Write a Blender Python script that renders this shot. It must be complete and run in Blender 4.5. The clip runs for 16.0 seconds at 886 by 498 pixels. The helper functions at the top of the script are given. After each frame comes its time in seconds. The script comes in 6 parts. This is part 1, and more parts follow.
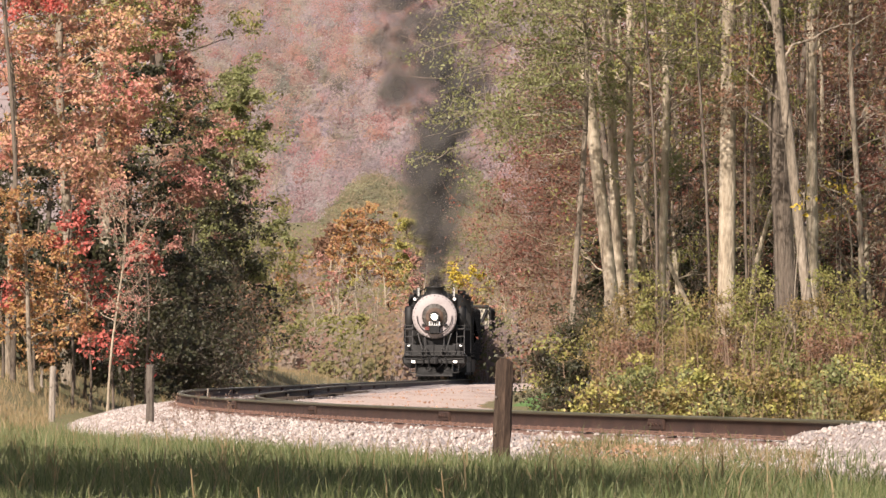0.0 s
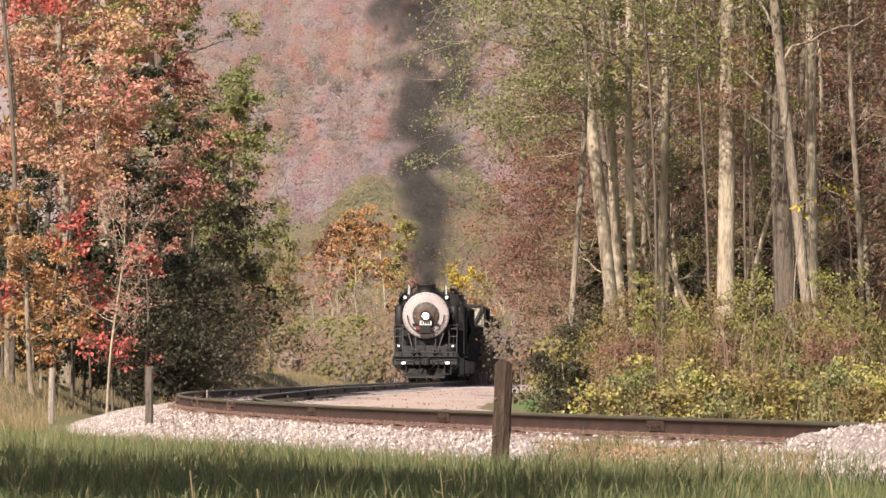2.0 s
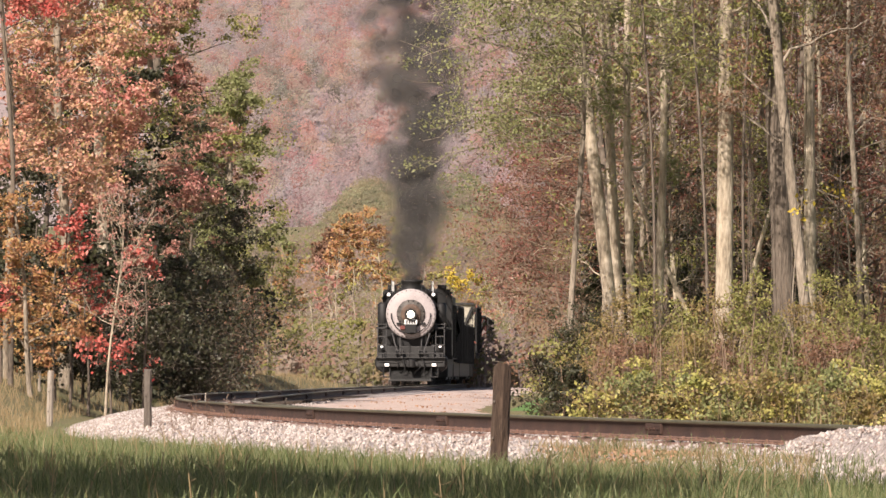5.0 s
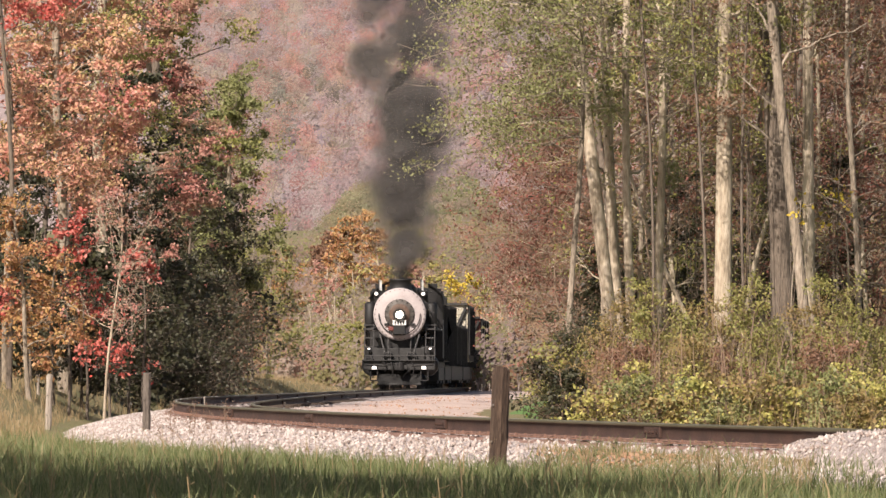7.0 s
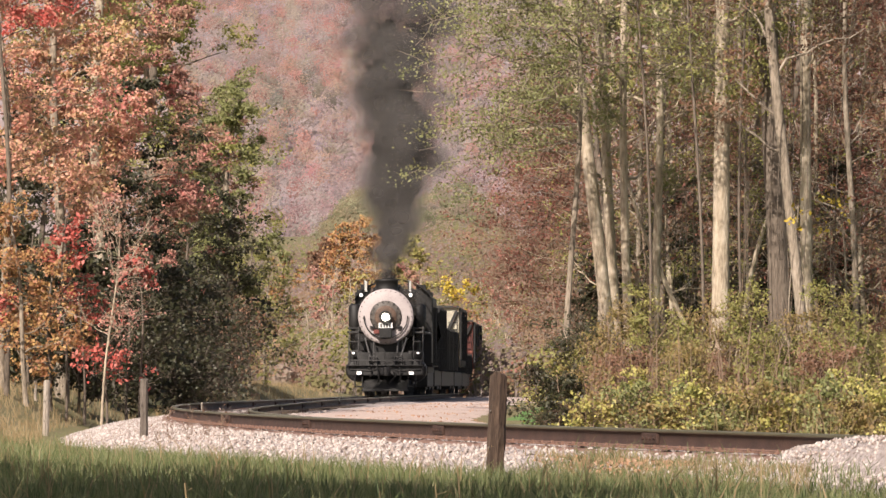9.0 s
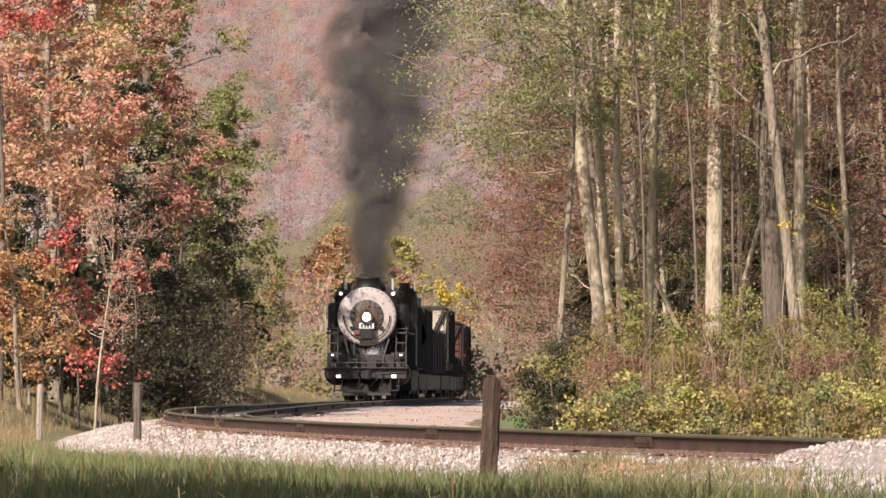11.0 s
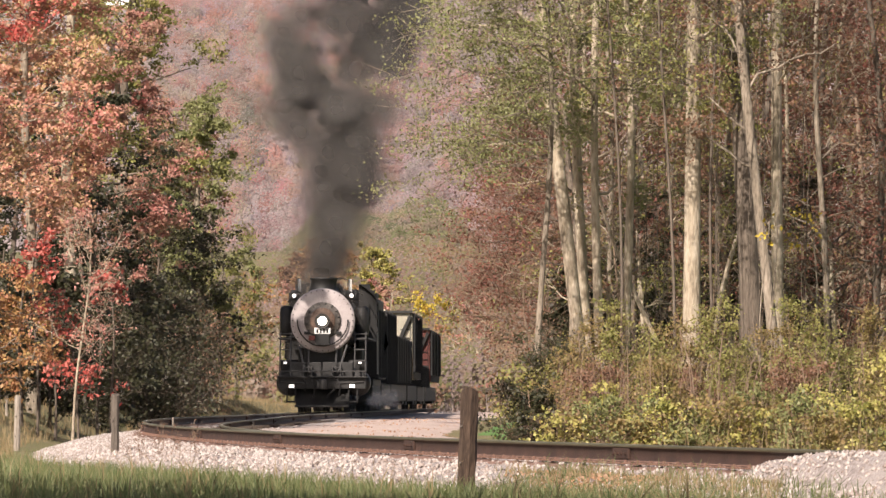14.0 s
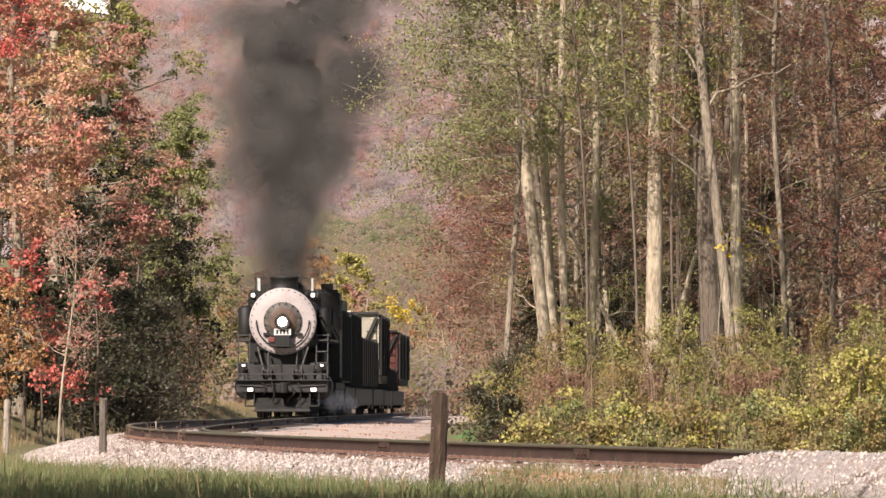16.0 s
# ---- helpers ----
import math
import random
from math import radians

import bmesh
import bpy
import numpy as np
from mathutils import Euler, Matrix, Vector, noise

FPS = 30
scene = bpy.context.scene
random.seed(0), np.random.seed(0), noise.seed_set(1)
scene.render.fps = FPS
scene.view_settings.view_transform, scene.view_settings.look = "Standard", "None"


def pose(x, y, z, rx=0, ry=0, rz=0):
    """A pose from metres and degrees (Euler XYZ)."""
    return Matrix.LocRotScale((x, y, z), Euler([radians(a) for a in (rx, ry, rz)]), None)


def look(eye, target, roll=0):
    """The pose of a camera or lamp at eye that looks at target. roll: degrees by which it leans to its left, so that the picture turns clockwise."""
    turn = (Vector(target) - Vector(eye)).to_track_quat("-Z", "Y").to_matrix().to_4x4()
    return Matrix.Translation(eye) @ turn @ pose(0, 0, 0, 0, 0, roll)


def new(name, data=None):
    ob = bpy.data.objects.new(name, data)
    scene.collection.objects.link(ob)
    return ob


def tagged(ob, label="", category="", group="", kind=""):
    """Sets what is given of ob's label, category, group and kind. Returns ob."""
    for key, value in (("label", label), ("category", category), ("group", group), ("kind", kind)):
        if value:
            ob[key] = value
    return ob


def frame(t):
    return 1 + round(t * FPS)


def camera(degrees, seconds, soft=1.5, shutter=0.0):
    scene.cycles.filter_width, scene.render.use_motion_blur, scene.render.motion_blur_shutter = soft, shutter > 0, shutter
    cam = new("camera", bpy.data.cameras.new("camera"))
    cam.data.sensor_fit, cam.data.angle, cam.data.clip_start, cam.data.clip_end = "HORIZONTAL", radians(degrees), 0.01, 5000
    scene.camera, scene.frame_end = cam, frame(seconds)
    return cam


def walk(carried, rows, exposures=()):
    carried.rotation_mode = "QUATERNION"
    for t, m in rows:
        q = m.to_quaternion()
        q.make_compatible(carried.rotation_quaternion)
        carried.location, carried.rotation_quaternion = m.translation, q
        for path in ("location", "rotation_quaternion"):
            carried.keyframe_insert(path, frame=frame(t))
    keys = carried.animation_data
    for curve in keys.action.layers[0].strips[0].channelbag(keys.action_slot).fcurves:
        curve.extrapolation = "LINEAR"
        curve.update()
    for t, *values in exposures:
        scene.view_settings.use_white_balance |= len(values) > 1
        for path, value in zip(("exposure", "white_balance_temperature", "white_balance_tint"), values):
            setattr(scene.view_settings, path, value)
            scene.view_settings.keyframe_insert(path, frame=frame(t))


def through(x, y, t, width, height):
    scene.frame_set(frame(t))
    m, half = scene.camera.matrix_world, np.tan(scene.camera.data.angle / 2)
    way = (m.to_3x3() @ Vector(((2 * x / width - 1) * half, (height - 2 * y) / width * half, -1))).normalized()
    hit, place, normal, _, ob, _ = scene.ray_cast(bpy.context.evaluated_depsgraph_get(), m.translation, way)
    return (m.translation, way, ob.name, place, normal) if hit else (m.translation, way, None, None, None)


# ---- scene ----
cam = camera(7.48, 16.0, soft=1.5)
EYE_Z = 0.485
F = 11994.0


def aim(dx, dy, back=0.0):
    """The camera's pose after a pan and tilt that shift the view by dx, dy."""
    return pose(0, -back, EYE_Z, 90 + math.degrees(math.atan((209 + dy) / F)), 0, math.degrees(math.atan(dx / F)))


PATH = [(0.0, 0, 0), (0.5, 0, 0.3), (1.0, -0.3, 1.7), (1.5, -1.2, 2.8), (2.0, -1.4, 3.0), (2.5, -1.6, 3.3), (3.0, -2.0, 4.6),
        (3.5, -2.8, 5.8), (4.0, -3.2, 6.3), (5.2, -4.2, 8.2), (6.5, -5.6, 11.2), (7.0, -6.2, 14.2), (7.5, -7.0, 17.0), (8.0, -7.5, 20.0),
        (8.5, -9.0, 22.2), (9.0, -10.8, 24.8), (10.2, -16.5, 29.5), (11.5, -26.2, 34.0), (12.0, -30.2, 37.0), (12.5, -35.2, 39.6),
        (13.0, -44.2, 44.4), (13.5, -53.0, 47.8), (14.0, -61.8, 51.5), (14.5, -73.2, 56.0), (15.0, -85.8, 61.5), (15.5, -98.0, 65.6)]
walk(cam, [(t, aim(a, b)) for t, a, b in PATH] + [(15.65, aim(-101, 65, 1.0)), (16.0, aim(-106.5, 59.2, 5.0))],
     exposures=[(0.0, 0.55, 6700, 16), (16.0, 0.55, 6700, 16)])

# ---- light ----
SUN = Vector((-0.36, -0.70, 0.60)).normalized()
world = bpy.data.worlds.new("sky")
scene.world = world
world.use_nodes = True
wt = world.node_tree
sky = wt.nodes.new("ShaderNodeTexSky")
sky.sky_type, sky.sun_disc = "NISHITA", False
sky.sun_elevation = math.asin(SUN.z)
sky.sun_rotation = math.atan2(SUN.x, SUN.y)
sky.dust_density = 2.5
wt.links.new(sky.outputs[0], wt.nodes["Background"].inputs[0])
wt.nodes["Background"].inputs[1].default_value = 0.062
sun = new("sun", bpy.data.lights.new("sun", "SUN"))
sun.data.energy, sun.data.angle, sun.data.color = 5.0, radians(0.6), (1.0, 0.93, 0.82)
sun.matrix_world = look(SUN * 60, (0, 0, 0))


# ---- materials ----
def ramp_of(nt, colours, fac):
    r = nt.nodes.new("ShaderNodeValToRGB")
    els = r.color_ramp.elements
    while len(els) < len(colours):
        els.new(0.5)
    for i, c in enumerate(colours):
        els[i].position = i / max(1, len(colours) - 1)
        els[i].color = (*c, 1)
    nt.links.new(fac, r.inputs[0])
    return r.outputs[0]


def surface(name, colours, rough=0.8, scale=4.0, metal=0.0, bump=0.3, fine=40.0, stretch=(1, 1, 1), depth=0.02, coarse=0.5):
    """Two scales of noise drive the colour, and the finer one the relief."""
    m = bpy.data.materials.new(name)
    m.use_nodes = True
    nt = m.node_tree
    b = nt.nodes["Principled BSDF"]
    co = nt.nodes.new("ShaderNodeTexCoord")
    mp = nt.nodes.new("ShaderNodeMapping")
    mp.inputs["Scale"].default_value = stretch
    nt.links.new(co.outputs["Object"], mp.inputs[0])
    n1, n2 = nt.nodes.new("ShaderNodeTexNoise"), nt.nodes.new("ShaderNodeTexNoise")
    n1.inputs["Scale"].default_value, n2.inputs["Scale"].default_value = scale, fine
    n1.inputs["Detail"].default_value, n2.inputs["Detail"].default_value = 4, 5
    for n in (n1, n2):
        nt.links.new(mp.outputs[0], n.inputs["Vector"])
    mix = nt.nodes.new("ShaderNodeMix")
    mix.data_type = "FLOAT"
    mix.inputs[0].default_value = coarse
    nt.links.new(n2.outputs[0], mix.inputs[2])
    nt.links.new(n1.outputs[0], mix.inputs[3])
    spread = nt.nodes.new("ShaderNodeMapRange")
    spread.inputs[1].default_value, spread.inputs[2].default_value = 0.3, 0.7
    nt.links.new(mix.outputs[0], spread.inputs[0])
    nt.links.new(ramp_of(nt, colours, spread.outputs[0]), b.inputs["Base Color"])
    bp = nt.nodes.new("ShaderNodeBump")
    bp.inputs["Strength"].default_value, bp.inputs["Distance"].default_value = bump, depth
    nt.links.new(n2.outputs[0], bp.inputs["Height"])
    nt.links.new(bp.outputs[0], b.inputs["Normal"])
    b.inputs["Roughness"].default_value, b.inputs["Metallic"].default_value = rough, metal
    return m


def leafy(name, colours, through=0.22, patch=1.7, rough=0.55, rand=0.42):
    """Leaves: each takes its own colour, and patches of the crown lean to one hue; light shines through."""
    m = bpy.data.materials.new(name)
    m.use_nodes = True
    nt = m.node_tree
    b = nt.nodes["Principled BSDF"]
    b.inputs["Roughness"].default_value = rough
    geo = nt.nodes.new("ShaderNodeNewGeometry")
    co = nt.nodes.new("ShaderNodeTexCoord")
    n = nt.nodes.new("ShaderNodeTexNoise")
    n.inputs["Scale"].default_value, n.inputs["Detail"].default_value = patch, 3
    nt.links.new(co.outputs["Object"], n.inputs["Vector"])
    sp = nt.nodes.new("ShaderNodeMapRange")
    sp.inputs[1].default_value, sp.inputs[2].default_value = 0.32, 0.68
    nt.links.new(n.outputs[0], sp.inputs[0])
    mix = nt.nodes.new("ShaderNodeMix")
    mix.data_type = "FLOAT"
    mix.inputs[0].default_value = rand
    nt.links.new(sp.outputs[0], mix.inputs[2])
    nt.links.new(geo.outputs["Random Per Island"], mix.inputs[3])
    col = ramp_of(nt, colours, mix.outputs[0])
    nt.links.new(col, b.inputs["Base Color"])
    tr = nt.nodes.new("ShaderNodeBsdfTranslucent")
    nt.links.new(col, tr.inputs[0])
    ms = nt.nodes.new("ShaderNodeMixShader")
    ms.inputs[0].default_value = through
    nt.links.new(b.outputs[0], ms.inputs[1])
    nt.links.new(tr.outputs[0], ms.inputs[2])
    nt.links.new(ms.outputs[0], nt.nodes["Material Output"].inputs[0])
    return m


def glow(name, colour, power):
    m = bpy.data.materials.new(name)
    m.use_nodes = True
    b = m.node_tree.nodes["Principled BSDF"]
    b.inputs["Base Color"].default_value = (*colour, 1)
    b.inputs["Emission Color"].default_value = (*colour, 1)
    b.inputs["Emission Strength"].default_value = power
    return m


def vapour(name, colour, alpha):
    """Thin drifting flecks, clear towards their rims."""
    m = bpy.data.materials.new(name)
    m.use_nodes = True
    nt = m.node_tree
    b = nt.nodes["Principled BSDF"]
    b.inputs["Base Color"].default_value = (*colour, 1)
    b.inputs["Roughness"].default_value = 1.0
    b.inputs["Specular IOR Level"].default_value = 0.0
    tr, ms = nt.nodes.new("ShaderNodeBsdfTranslucent"), nt.nodes.new("ShaderNodeMixShader")
    cl, mx = nt.nodes.new("ShaderNodeBsdfTransparent"), nt.nodes.new("ShaderNodeMixShader")
    tr.inputs[0].default_value = (*colour, 1)
    ms.inputs[0].default_value = 0.5
    at_, mu = nt.nodes.new("ShaderNodeAttribute"), nt.nodes.new("ShaderNodeMath")
    at_.attribute_name = "soft"
    mu.operation = "MULTIPLY"
    mu.inputs[1].default_value = alpha
    nt.links.new(at_.outputs["Fac"], mu.inputs[0])
    nt.links.new(mu.outputs[0], mx.inputs[0])
    nt.links.new(b.outputs[0], ms.inputs[1])
    nt.links.new(tr.outputs[0], ms.inputs[2])
    nt.links.new(cl.outputs[0], mx.inputs[1])
    nt.links.new(ms.outputs[0], mx.inputs[2])
    nt.links.new(mx.outputs[0], nt.nodes["Material Output"].inputs[0])
    return m


M_GROUND = surface("dry_field", [(0.10, 0.085, 0.04), (0.19, 0.15, 0.075), (0.13, 0.13, 0.045), (0.25, 0.20, 0.11)], 0.95, 0.5, bump=0.6, fine=14, depth=0.05)
M_BALLAST = surface("crushed_limestone", [(0.11, 0.085, 0.075), (0.32, 0.265, 0.245), (0.48, 0.42, 0.395), (0.2, 0.15, 0.13)], 0.9, 1.2, bump=1.0, fine=26, depth=0.05, coarse=0.25)
M_STONE = leafy("ballast_stone", [(0.15, 0.11, 0.09), (0.40, 0.34, 0.31), (0.58, 0.52, 0.48), (0.28, 0.21, 0.18), (0.48, 0.42, 0.38)], 0.0, 0.6, 0.85, 0.75)
M_GRAVEL = surface("inner_gravel", [(0.30, 0.17, 0.12), (0.46, 0.35, 0.30), (0.55, 0.44, 0.39), (0.42, 0.22, 0.14)], 0.95, 0.35, bump=0.8, fine=18, depth=0.04)
M_LAWN = surface("lawn", [(0.05, 0.13, 0.025), (0.09, 0.19, 0.04), (0.12, 0.2, 0.06)], 0.9, 0.6, bump=0.5, fine=20)
# Rust kept dark: the shade below the rail head is in the web's colour.
M_RAIL = surface("rusty_shaded_rail", [(0.022, 0.010, 0.007), (0.05, 0.024, 0.016), (0.085, 0.042, 0.028)], 0.75, 3.0, bump=0.3, fine=60)
M_FLANGE = surface("dusty_rail_foot", [(0.11, 0.058, 0.04), (0.21, 0.12, 0.09), (0.29, 0.19, 0.15)], 0.85, 4.0, bump=0.4, fine=50)
M_RAILTOP = surface("worn_rail_head", [(0.10, 0.09, 0.05), (0.17, 0.15, 0.09)], 0.5, 2.0, 0.4, bump=0.1)
M_TIE = surface("creosoted_tie", [(0.02, 0.014, 0.01), (0.06, 0.042, 0.03), (0.10, 0.075, 0.055)], 0.9, 6, bump=0.6, fine=40)
M_POST = surface("weathered_post", [(0.022, 0.013, 0.009), (0.06, 0.037, 0.025), (0.13, 0.085, 0.06)], 0.9, 7, bump=0.9, fine=30, stretch=(3, 3, 0.35))
M_POSTPALE = surface("silvered_post", [(0.16, 0.13, 0.10), (0.34, 0.29, 0.24), (0.45, 0.4, 0.35)], 0.9, 6, bump=0.9, fine=30, stretch=(3, 3, 0.35))
M_POSTGREY = surface("grey_post", [(0.05, 0.038, 0.03), (0.12, 0.098, 0.08), (0.19, 0.16, 0.135)], 0.9, 6, bump=0.9, fine=30, stretch=(3, 3, 0.35))
M_WIRE = surface("fence_wire", [(0.12, 0.1, 0.09), (0.2, 0.17, 0.15)], 0.6, 8, 0.6)
M_BARK = surface("grey_bark", [(0.07, 0.055, 0.04), (0.25, 0.205, 0.155), (0.42, 0.35, 0.28)], 0.95, 3, bump=0.9, fine=16, stretch=(2, 2, 0.5), depth=0.03)
M_BARKDARK = surface("brown_bark", [(0.05, 0.04, 0.03), (0.14, 0.11, 0.085), (0.22, 0.18, 0.14)], 0.95, 3, bump=0.9, fine=16, stretch=(2, 2, 0.5), depth=0.03)
M_BARKPALE = surface("pale_bark", [(0.09, 0.07, 0.048), (0.39, 0.32, 0.235), (0.60, 0.52, 0.41)], 0.95, 3, bump=0.8, fine=14, stretch=(2, 2, 0.5), depth=0.03)
M_TWIG = leafy("brown_twigs", [(0.08, 0.05, 0.035), (0.17, 0.115, 0.08), (0.24, 0.17, 0.12), (0.13, 0.075, 0.055)], 0.0, 0.7, 0.9)
M_GRASS = leafy("field_grass", [(0.04, 0.058, 0.018), (0.09, 0.125, 0.038), (0.15, 0.185, 0.065), (0.25, 0.25, 0.115), (0.06, 0.09, 0.028), (0.12, 0.155, 0.05)], 0.35, 1.6, 0.6, 0.55)
M_STRAW = leafy("dry_grass", [(0.20, 0.14, 0.07), (0.36, 0.27, 0.15), (0.28, 0.2, 0.1), (0.16, 0.15, 0.05)], 0.35, 0.5, 0.7)
L_ORANGE = leafy("orange_red_leaves", [(0.37, 0.32, 0.11), (0.45, 0.34, 0.14), (0.54, 0.34, 0.19), (0.60, 0.33, 0.23), (0.58, 0.27, 0.20), (0.52, 0.18, 0.15), (0.36, 0.09, 0.07)], patch=0.8)
L_RED = leafy("crimson_leaves", [(0.26, 0.035, 0.03), (0.48, 0.09, 0.07), (0.58, 0.18, 0.14), (0.38, 0.08, 0.06)])
L_PINK = leafy("rose_brown_leaves", [(0.24, 0.17, 0.10), (0.28, 0.20, 0.10), (0.36, 0.21, 0.14), (0.42, 0.22, 0.17), (0.50, 0.24, 0.20), (0.46, 0.14, 0.12), (0.20, 0.12, 0.08)], patch=0.9)
L_YELLOW = leafy("yellow_leaves", [(0.42, 0.30, 0.03), (0.60, 0.46, 0.06), (0.5, 0.33, 0.05)])
L_GOLD = leafy("golden_orange_leaves", [(0.36, 0.19, 0.07), (0.46, 0.29, 0.11), (0.36, 0.15, 0.08), (0.28, 0.25, 0.09)])
L_OLIVE = leafy("olive_leaves", [(0.09, 0.10, 0.025), (0.20, 0.20, 0.05), (0.31, 0.29, 0.09), (0.24, 0.17, 0.07)])
L_GREEN = leafy("green_leaves", [(0.09, 0.105, 0.035), (0.18, 0.195, 0.07), (0.27, 0.275, 0.11), (0.16, 0.16, 0.065), (0.22, 0.20, 0.09)])
# Near-black: deep green foliage plus the wood's shade put into the leaf colour.
L_DARK = leafy("deep_green_shade_leaves", [(0.014, 0.017, 0.008), (0.034, 0.036, 0.015), (0.055, 0.055, 0.022), (0.045, 0.033, 0.02), (0.07, 0.05, 0.03)])
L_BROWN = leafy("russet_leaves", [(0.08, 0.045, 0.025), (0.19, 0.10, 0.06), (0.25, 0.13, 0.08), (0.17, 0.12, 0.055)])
L_WINE = leafy("wine_red_leaves", [(0.10, 0.045, 0.03), (0.20, 0.08, 0.055), (0.18, 0.10, 0.065), (0.28, 0.075, 0.055), (0.12, 0.07, 0.04)])
L_SHRUB = leafy("shrub_leaves", [(0.10, 0.09, 0.027), (0.25, 0.21, 0.065), (0.34, 0.23, 0.10), (0.18, 0.165, 0.045), (0.44, 0.34, 0.14)], 0.35, 1.4)
L_LIME = leafy("yellow_green_leaves", [(0.12, 0.14, 0.03), (0.29, 0.28, 0.07), (0.45, 0.40, 0.12), (0.26, 0.18, 0.075), (0.19, 0.185, 0.05)])
M_BLACK = surface("sooty_black_steel", [(0.006, 0.006, 0.006), (0.014, 0.013, 0.013), (0.026, 0.024, 0.023)], 0.6, 2.5, 0.2, bump=0.15, fine=30)
M_GREY = surface("dusty_grey_steel", [(0.013, 0.012, 0.012), (0.03, 0.029, 0.028), (0.05, 0.048, 0.046)], 0.6, 3.0, 0.2, bump=0.2, fine=30)
M_RAILING = surface("worn_grey_rail", [(0.045, 0.043, 0.042), (0.085, 0.082, 0.08)], 0.5, 6, 0.3, bump=0.1)
M_SILVER = surface("graphite_silver_paint", [(0.28, 0.235, 0.23), (0.40, 0.35, 0.345), (0.46, 0.41, 0.40)], 0.6, 2.0, 0.0, bump=0.15, fine=25)
M_DOOR = surface("sooted_silver", [(0.03, 0.026, 0.022), (0.075, 0.064, 0.056), (0.15, 0.13, 0.115)], 0.6, 5.0, 0.1, bump=0.3, fine=30)
M_RUST = surface("sooty_rust", [(0.035, 0.024, 0.018), (0.10, 0.06, 0.042), (0.17, 0.115, 0.085)], 0.7, 4.0, 0.1, bump=0.3, fine=25)
M_BRASS = surface("tarnished_brass", [(0.16, 0.09, 0.04), (0.30, 0.18, 0.08)], 0.45, 6, 0.5, bump=0.1)
M_WHITE = surface("white_paint", [(0.70, 0.69, 0.67), (0.82, 0.81, 0.79)], 0.7, 3, bump=0.1)
M_REDPAINT = surface("red_paint", [(0.12, 0.025, 0.02), (0.18, 0.05, 0.04)], 0.6, 4, bump=0.1)
M_CREAM = surface("cream_hopper_paint", [(0.62, 0.56, 0.44), (0.72, 0.66, 0.53), (0.78, 0.74, 0.64)], 0.65, 1.2, bump=0.2, fine=12)
M_MAROON = surface("oxide_red_paint", [(0.10, 0.035, 0.03), (0.19, 0.06, 0.05), (0.24, 0.09, 0.07)], 0.7, 1.5, bump=0.2)
M_HEADLIGHT = glow("lit_headlight", (1.0, 0.93, 0.78), 5.0)
M_MARKER = glow("lit_marker", (1.0, 0.96, 0.9), 0.8)
M_SMOKE = vapour("coal_smoke", (0.105, 0.097, 0.092), 0.85)
M_STEAM = vapour("steam", (0.8, 0.8, 0.81), 0.26)
M_BRUSHY = surface("brushy_ground", [(0.15, 0.125, 0.07), (0.24, 0.19, 0.12), (0.19, 0.18, 0.085), (0.27, 0.21, 0.15)], 1.0, 0.25, bump=0.0, fine=2.5)
# Pale mauve floor: distance haze is mixed into the colour, as in the woods.
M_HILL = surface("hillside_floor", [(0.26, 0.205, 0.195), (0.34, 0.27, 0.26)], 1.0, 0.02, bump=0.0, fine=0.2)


def by_attribute(name, through_leaf=0.25):
    """Woods of many kinds: every tree has its own hue, kept with the mesh."""
    m = bpy.data.materials.new(name)
    m.use_nodes = True
    nt = m.node_tree
    b = nt.nodes["Principled BSDF"]
    b.inputs["Roughness"].default_value = 0.9
    at = nt.nodes.new("ShaderNodeAttribute")
    at.attribute_name = "hue"
    geo = nt.nodes.new("ShaderNodeNewGeometry")
    hs = nt.nodes.new("ShaderNodeHueSaturation")
    mr = nt.nodes.new("ShaderNodeMapRange")
    mr.inputs[3].default_value, mr.inputs[4].default_value = 0.92, 1.08
    nt.links.new(geo.outputs["Random Per Island"], mr.inputs[0])
    nt.links.new(mr.outputs[0], hs.inputs["Value"])
    nt.links.new(at.outputs["Color"], hs.inputs["Color"])
    nt.links.new(hs.outputs[0], b.inputs["Base Color"])
    tr, ms = nt.nodes.new("ShaderNodeBsdfTranslucent"), nt.nodes.new("ShaderNodeMixShader")
    ms.inputs[0].default_value = 0.45
    nt.links.new(hs.outputs[0], tr.inputs[0])
    nt.links.new(b.outputs[0], ms.inputs[1])
    nt.links.new(tr.outputs[0], ms.inputs[2])
    nt.links.new(ms.outputs[0], nt.nodes["Material Output"].inputs[0])
    return m


M_FARWOODS = by_attribute("autumn_woods")


# ---- mesh helpers ----
def thing(name, label, category, group="", kind="", m=None):
    ob = new(name)
    if m is not None:
        ob.matrix_basis = m
    return tagged(ob, label, category, group, kind)


def part(name, bm, mat, parent, label="", smooth=False, kind=""):
    me = bpy.data.meshes.new(name)
    bm.to_mesh(me)
    bm.free()
    me.materials.append(mat)
    if smooth:
        me.shade_smooth()
    ob = new(name, me)
    ob.parent = parent
    return tagged(ob, label, kind=kind)


def arrays_mesh(name, verts, faces, mat, smooth=False):
    """A mesh out of an n x 3 array and an m x 3 or m x 4 array of corners."""
    me = bpy.data.meshes.new(name)
    verts, faces = np.asarray(verts, np.float32), np.asarray(faces, np.int32)
    k = faces.shape[1]
    me.vertices.add(len(verts))
    me.vertices.foreach_set("co", verts.ravel())
    me.loops.add(faces.size)
    me.loops.foreach_set("vertex_index", faces.ravel())
    me.polygons.add(len(faces))
    me.polygons.foreach_set("loop_start", np.arange(0, faces.size, k, dtype=np.int32))
    me.update(calc_edges=True)
    me.validate()
    me.materials.append(mat)
    if smooth:
        me.shade_smooth()
    return me


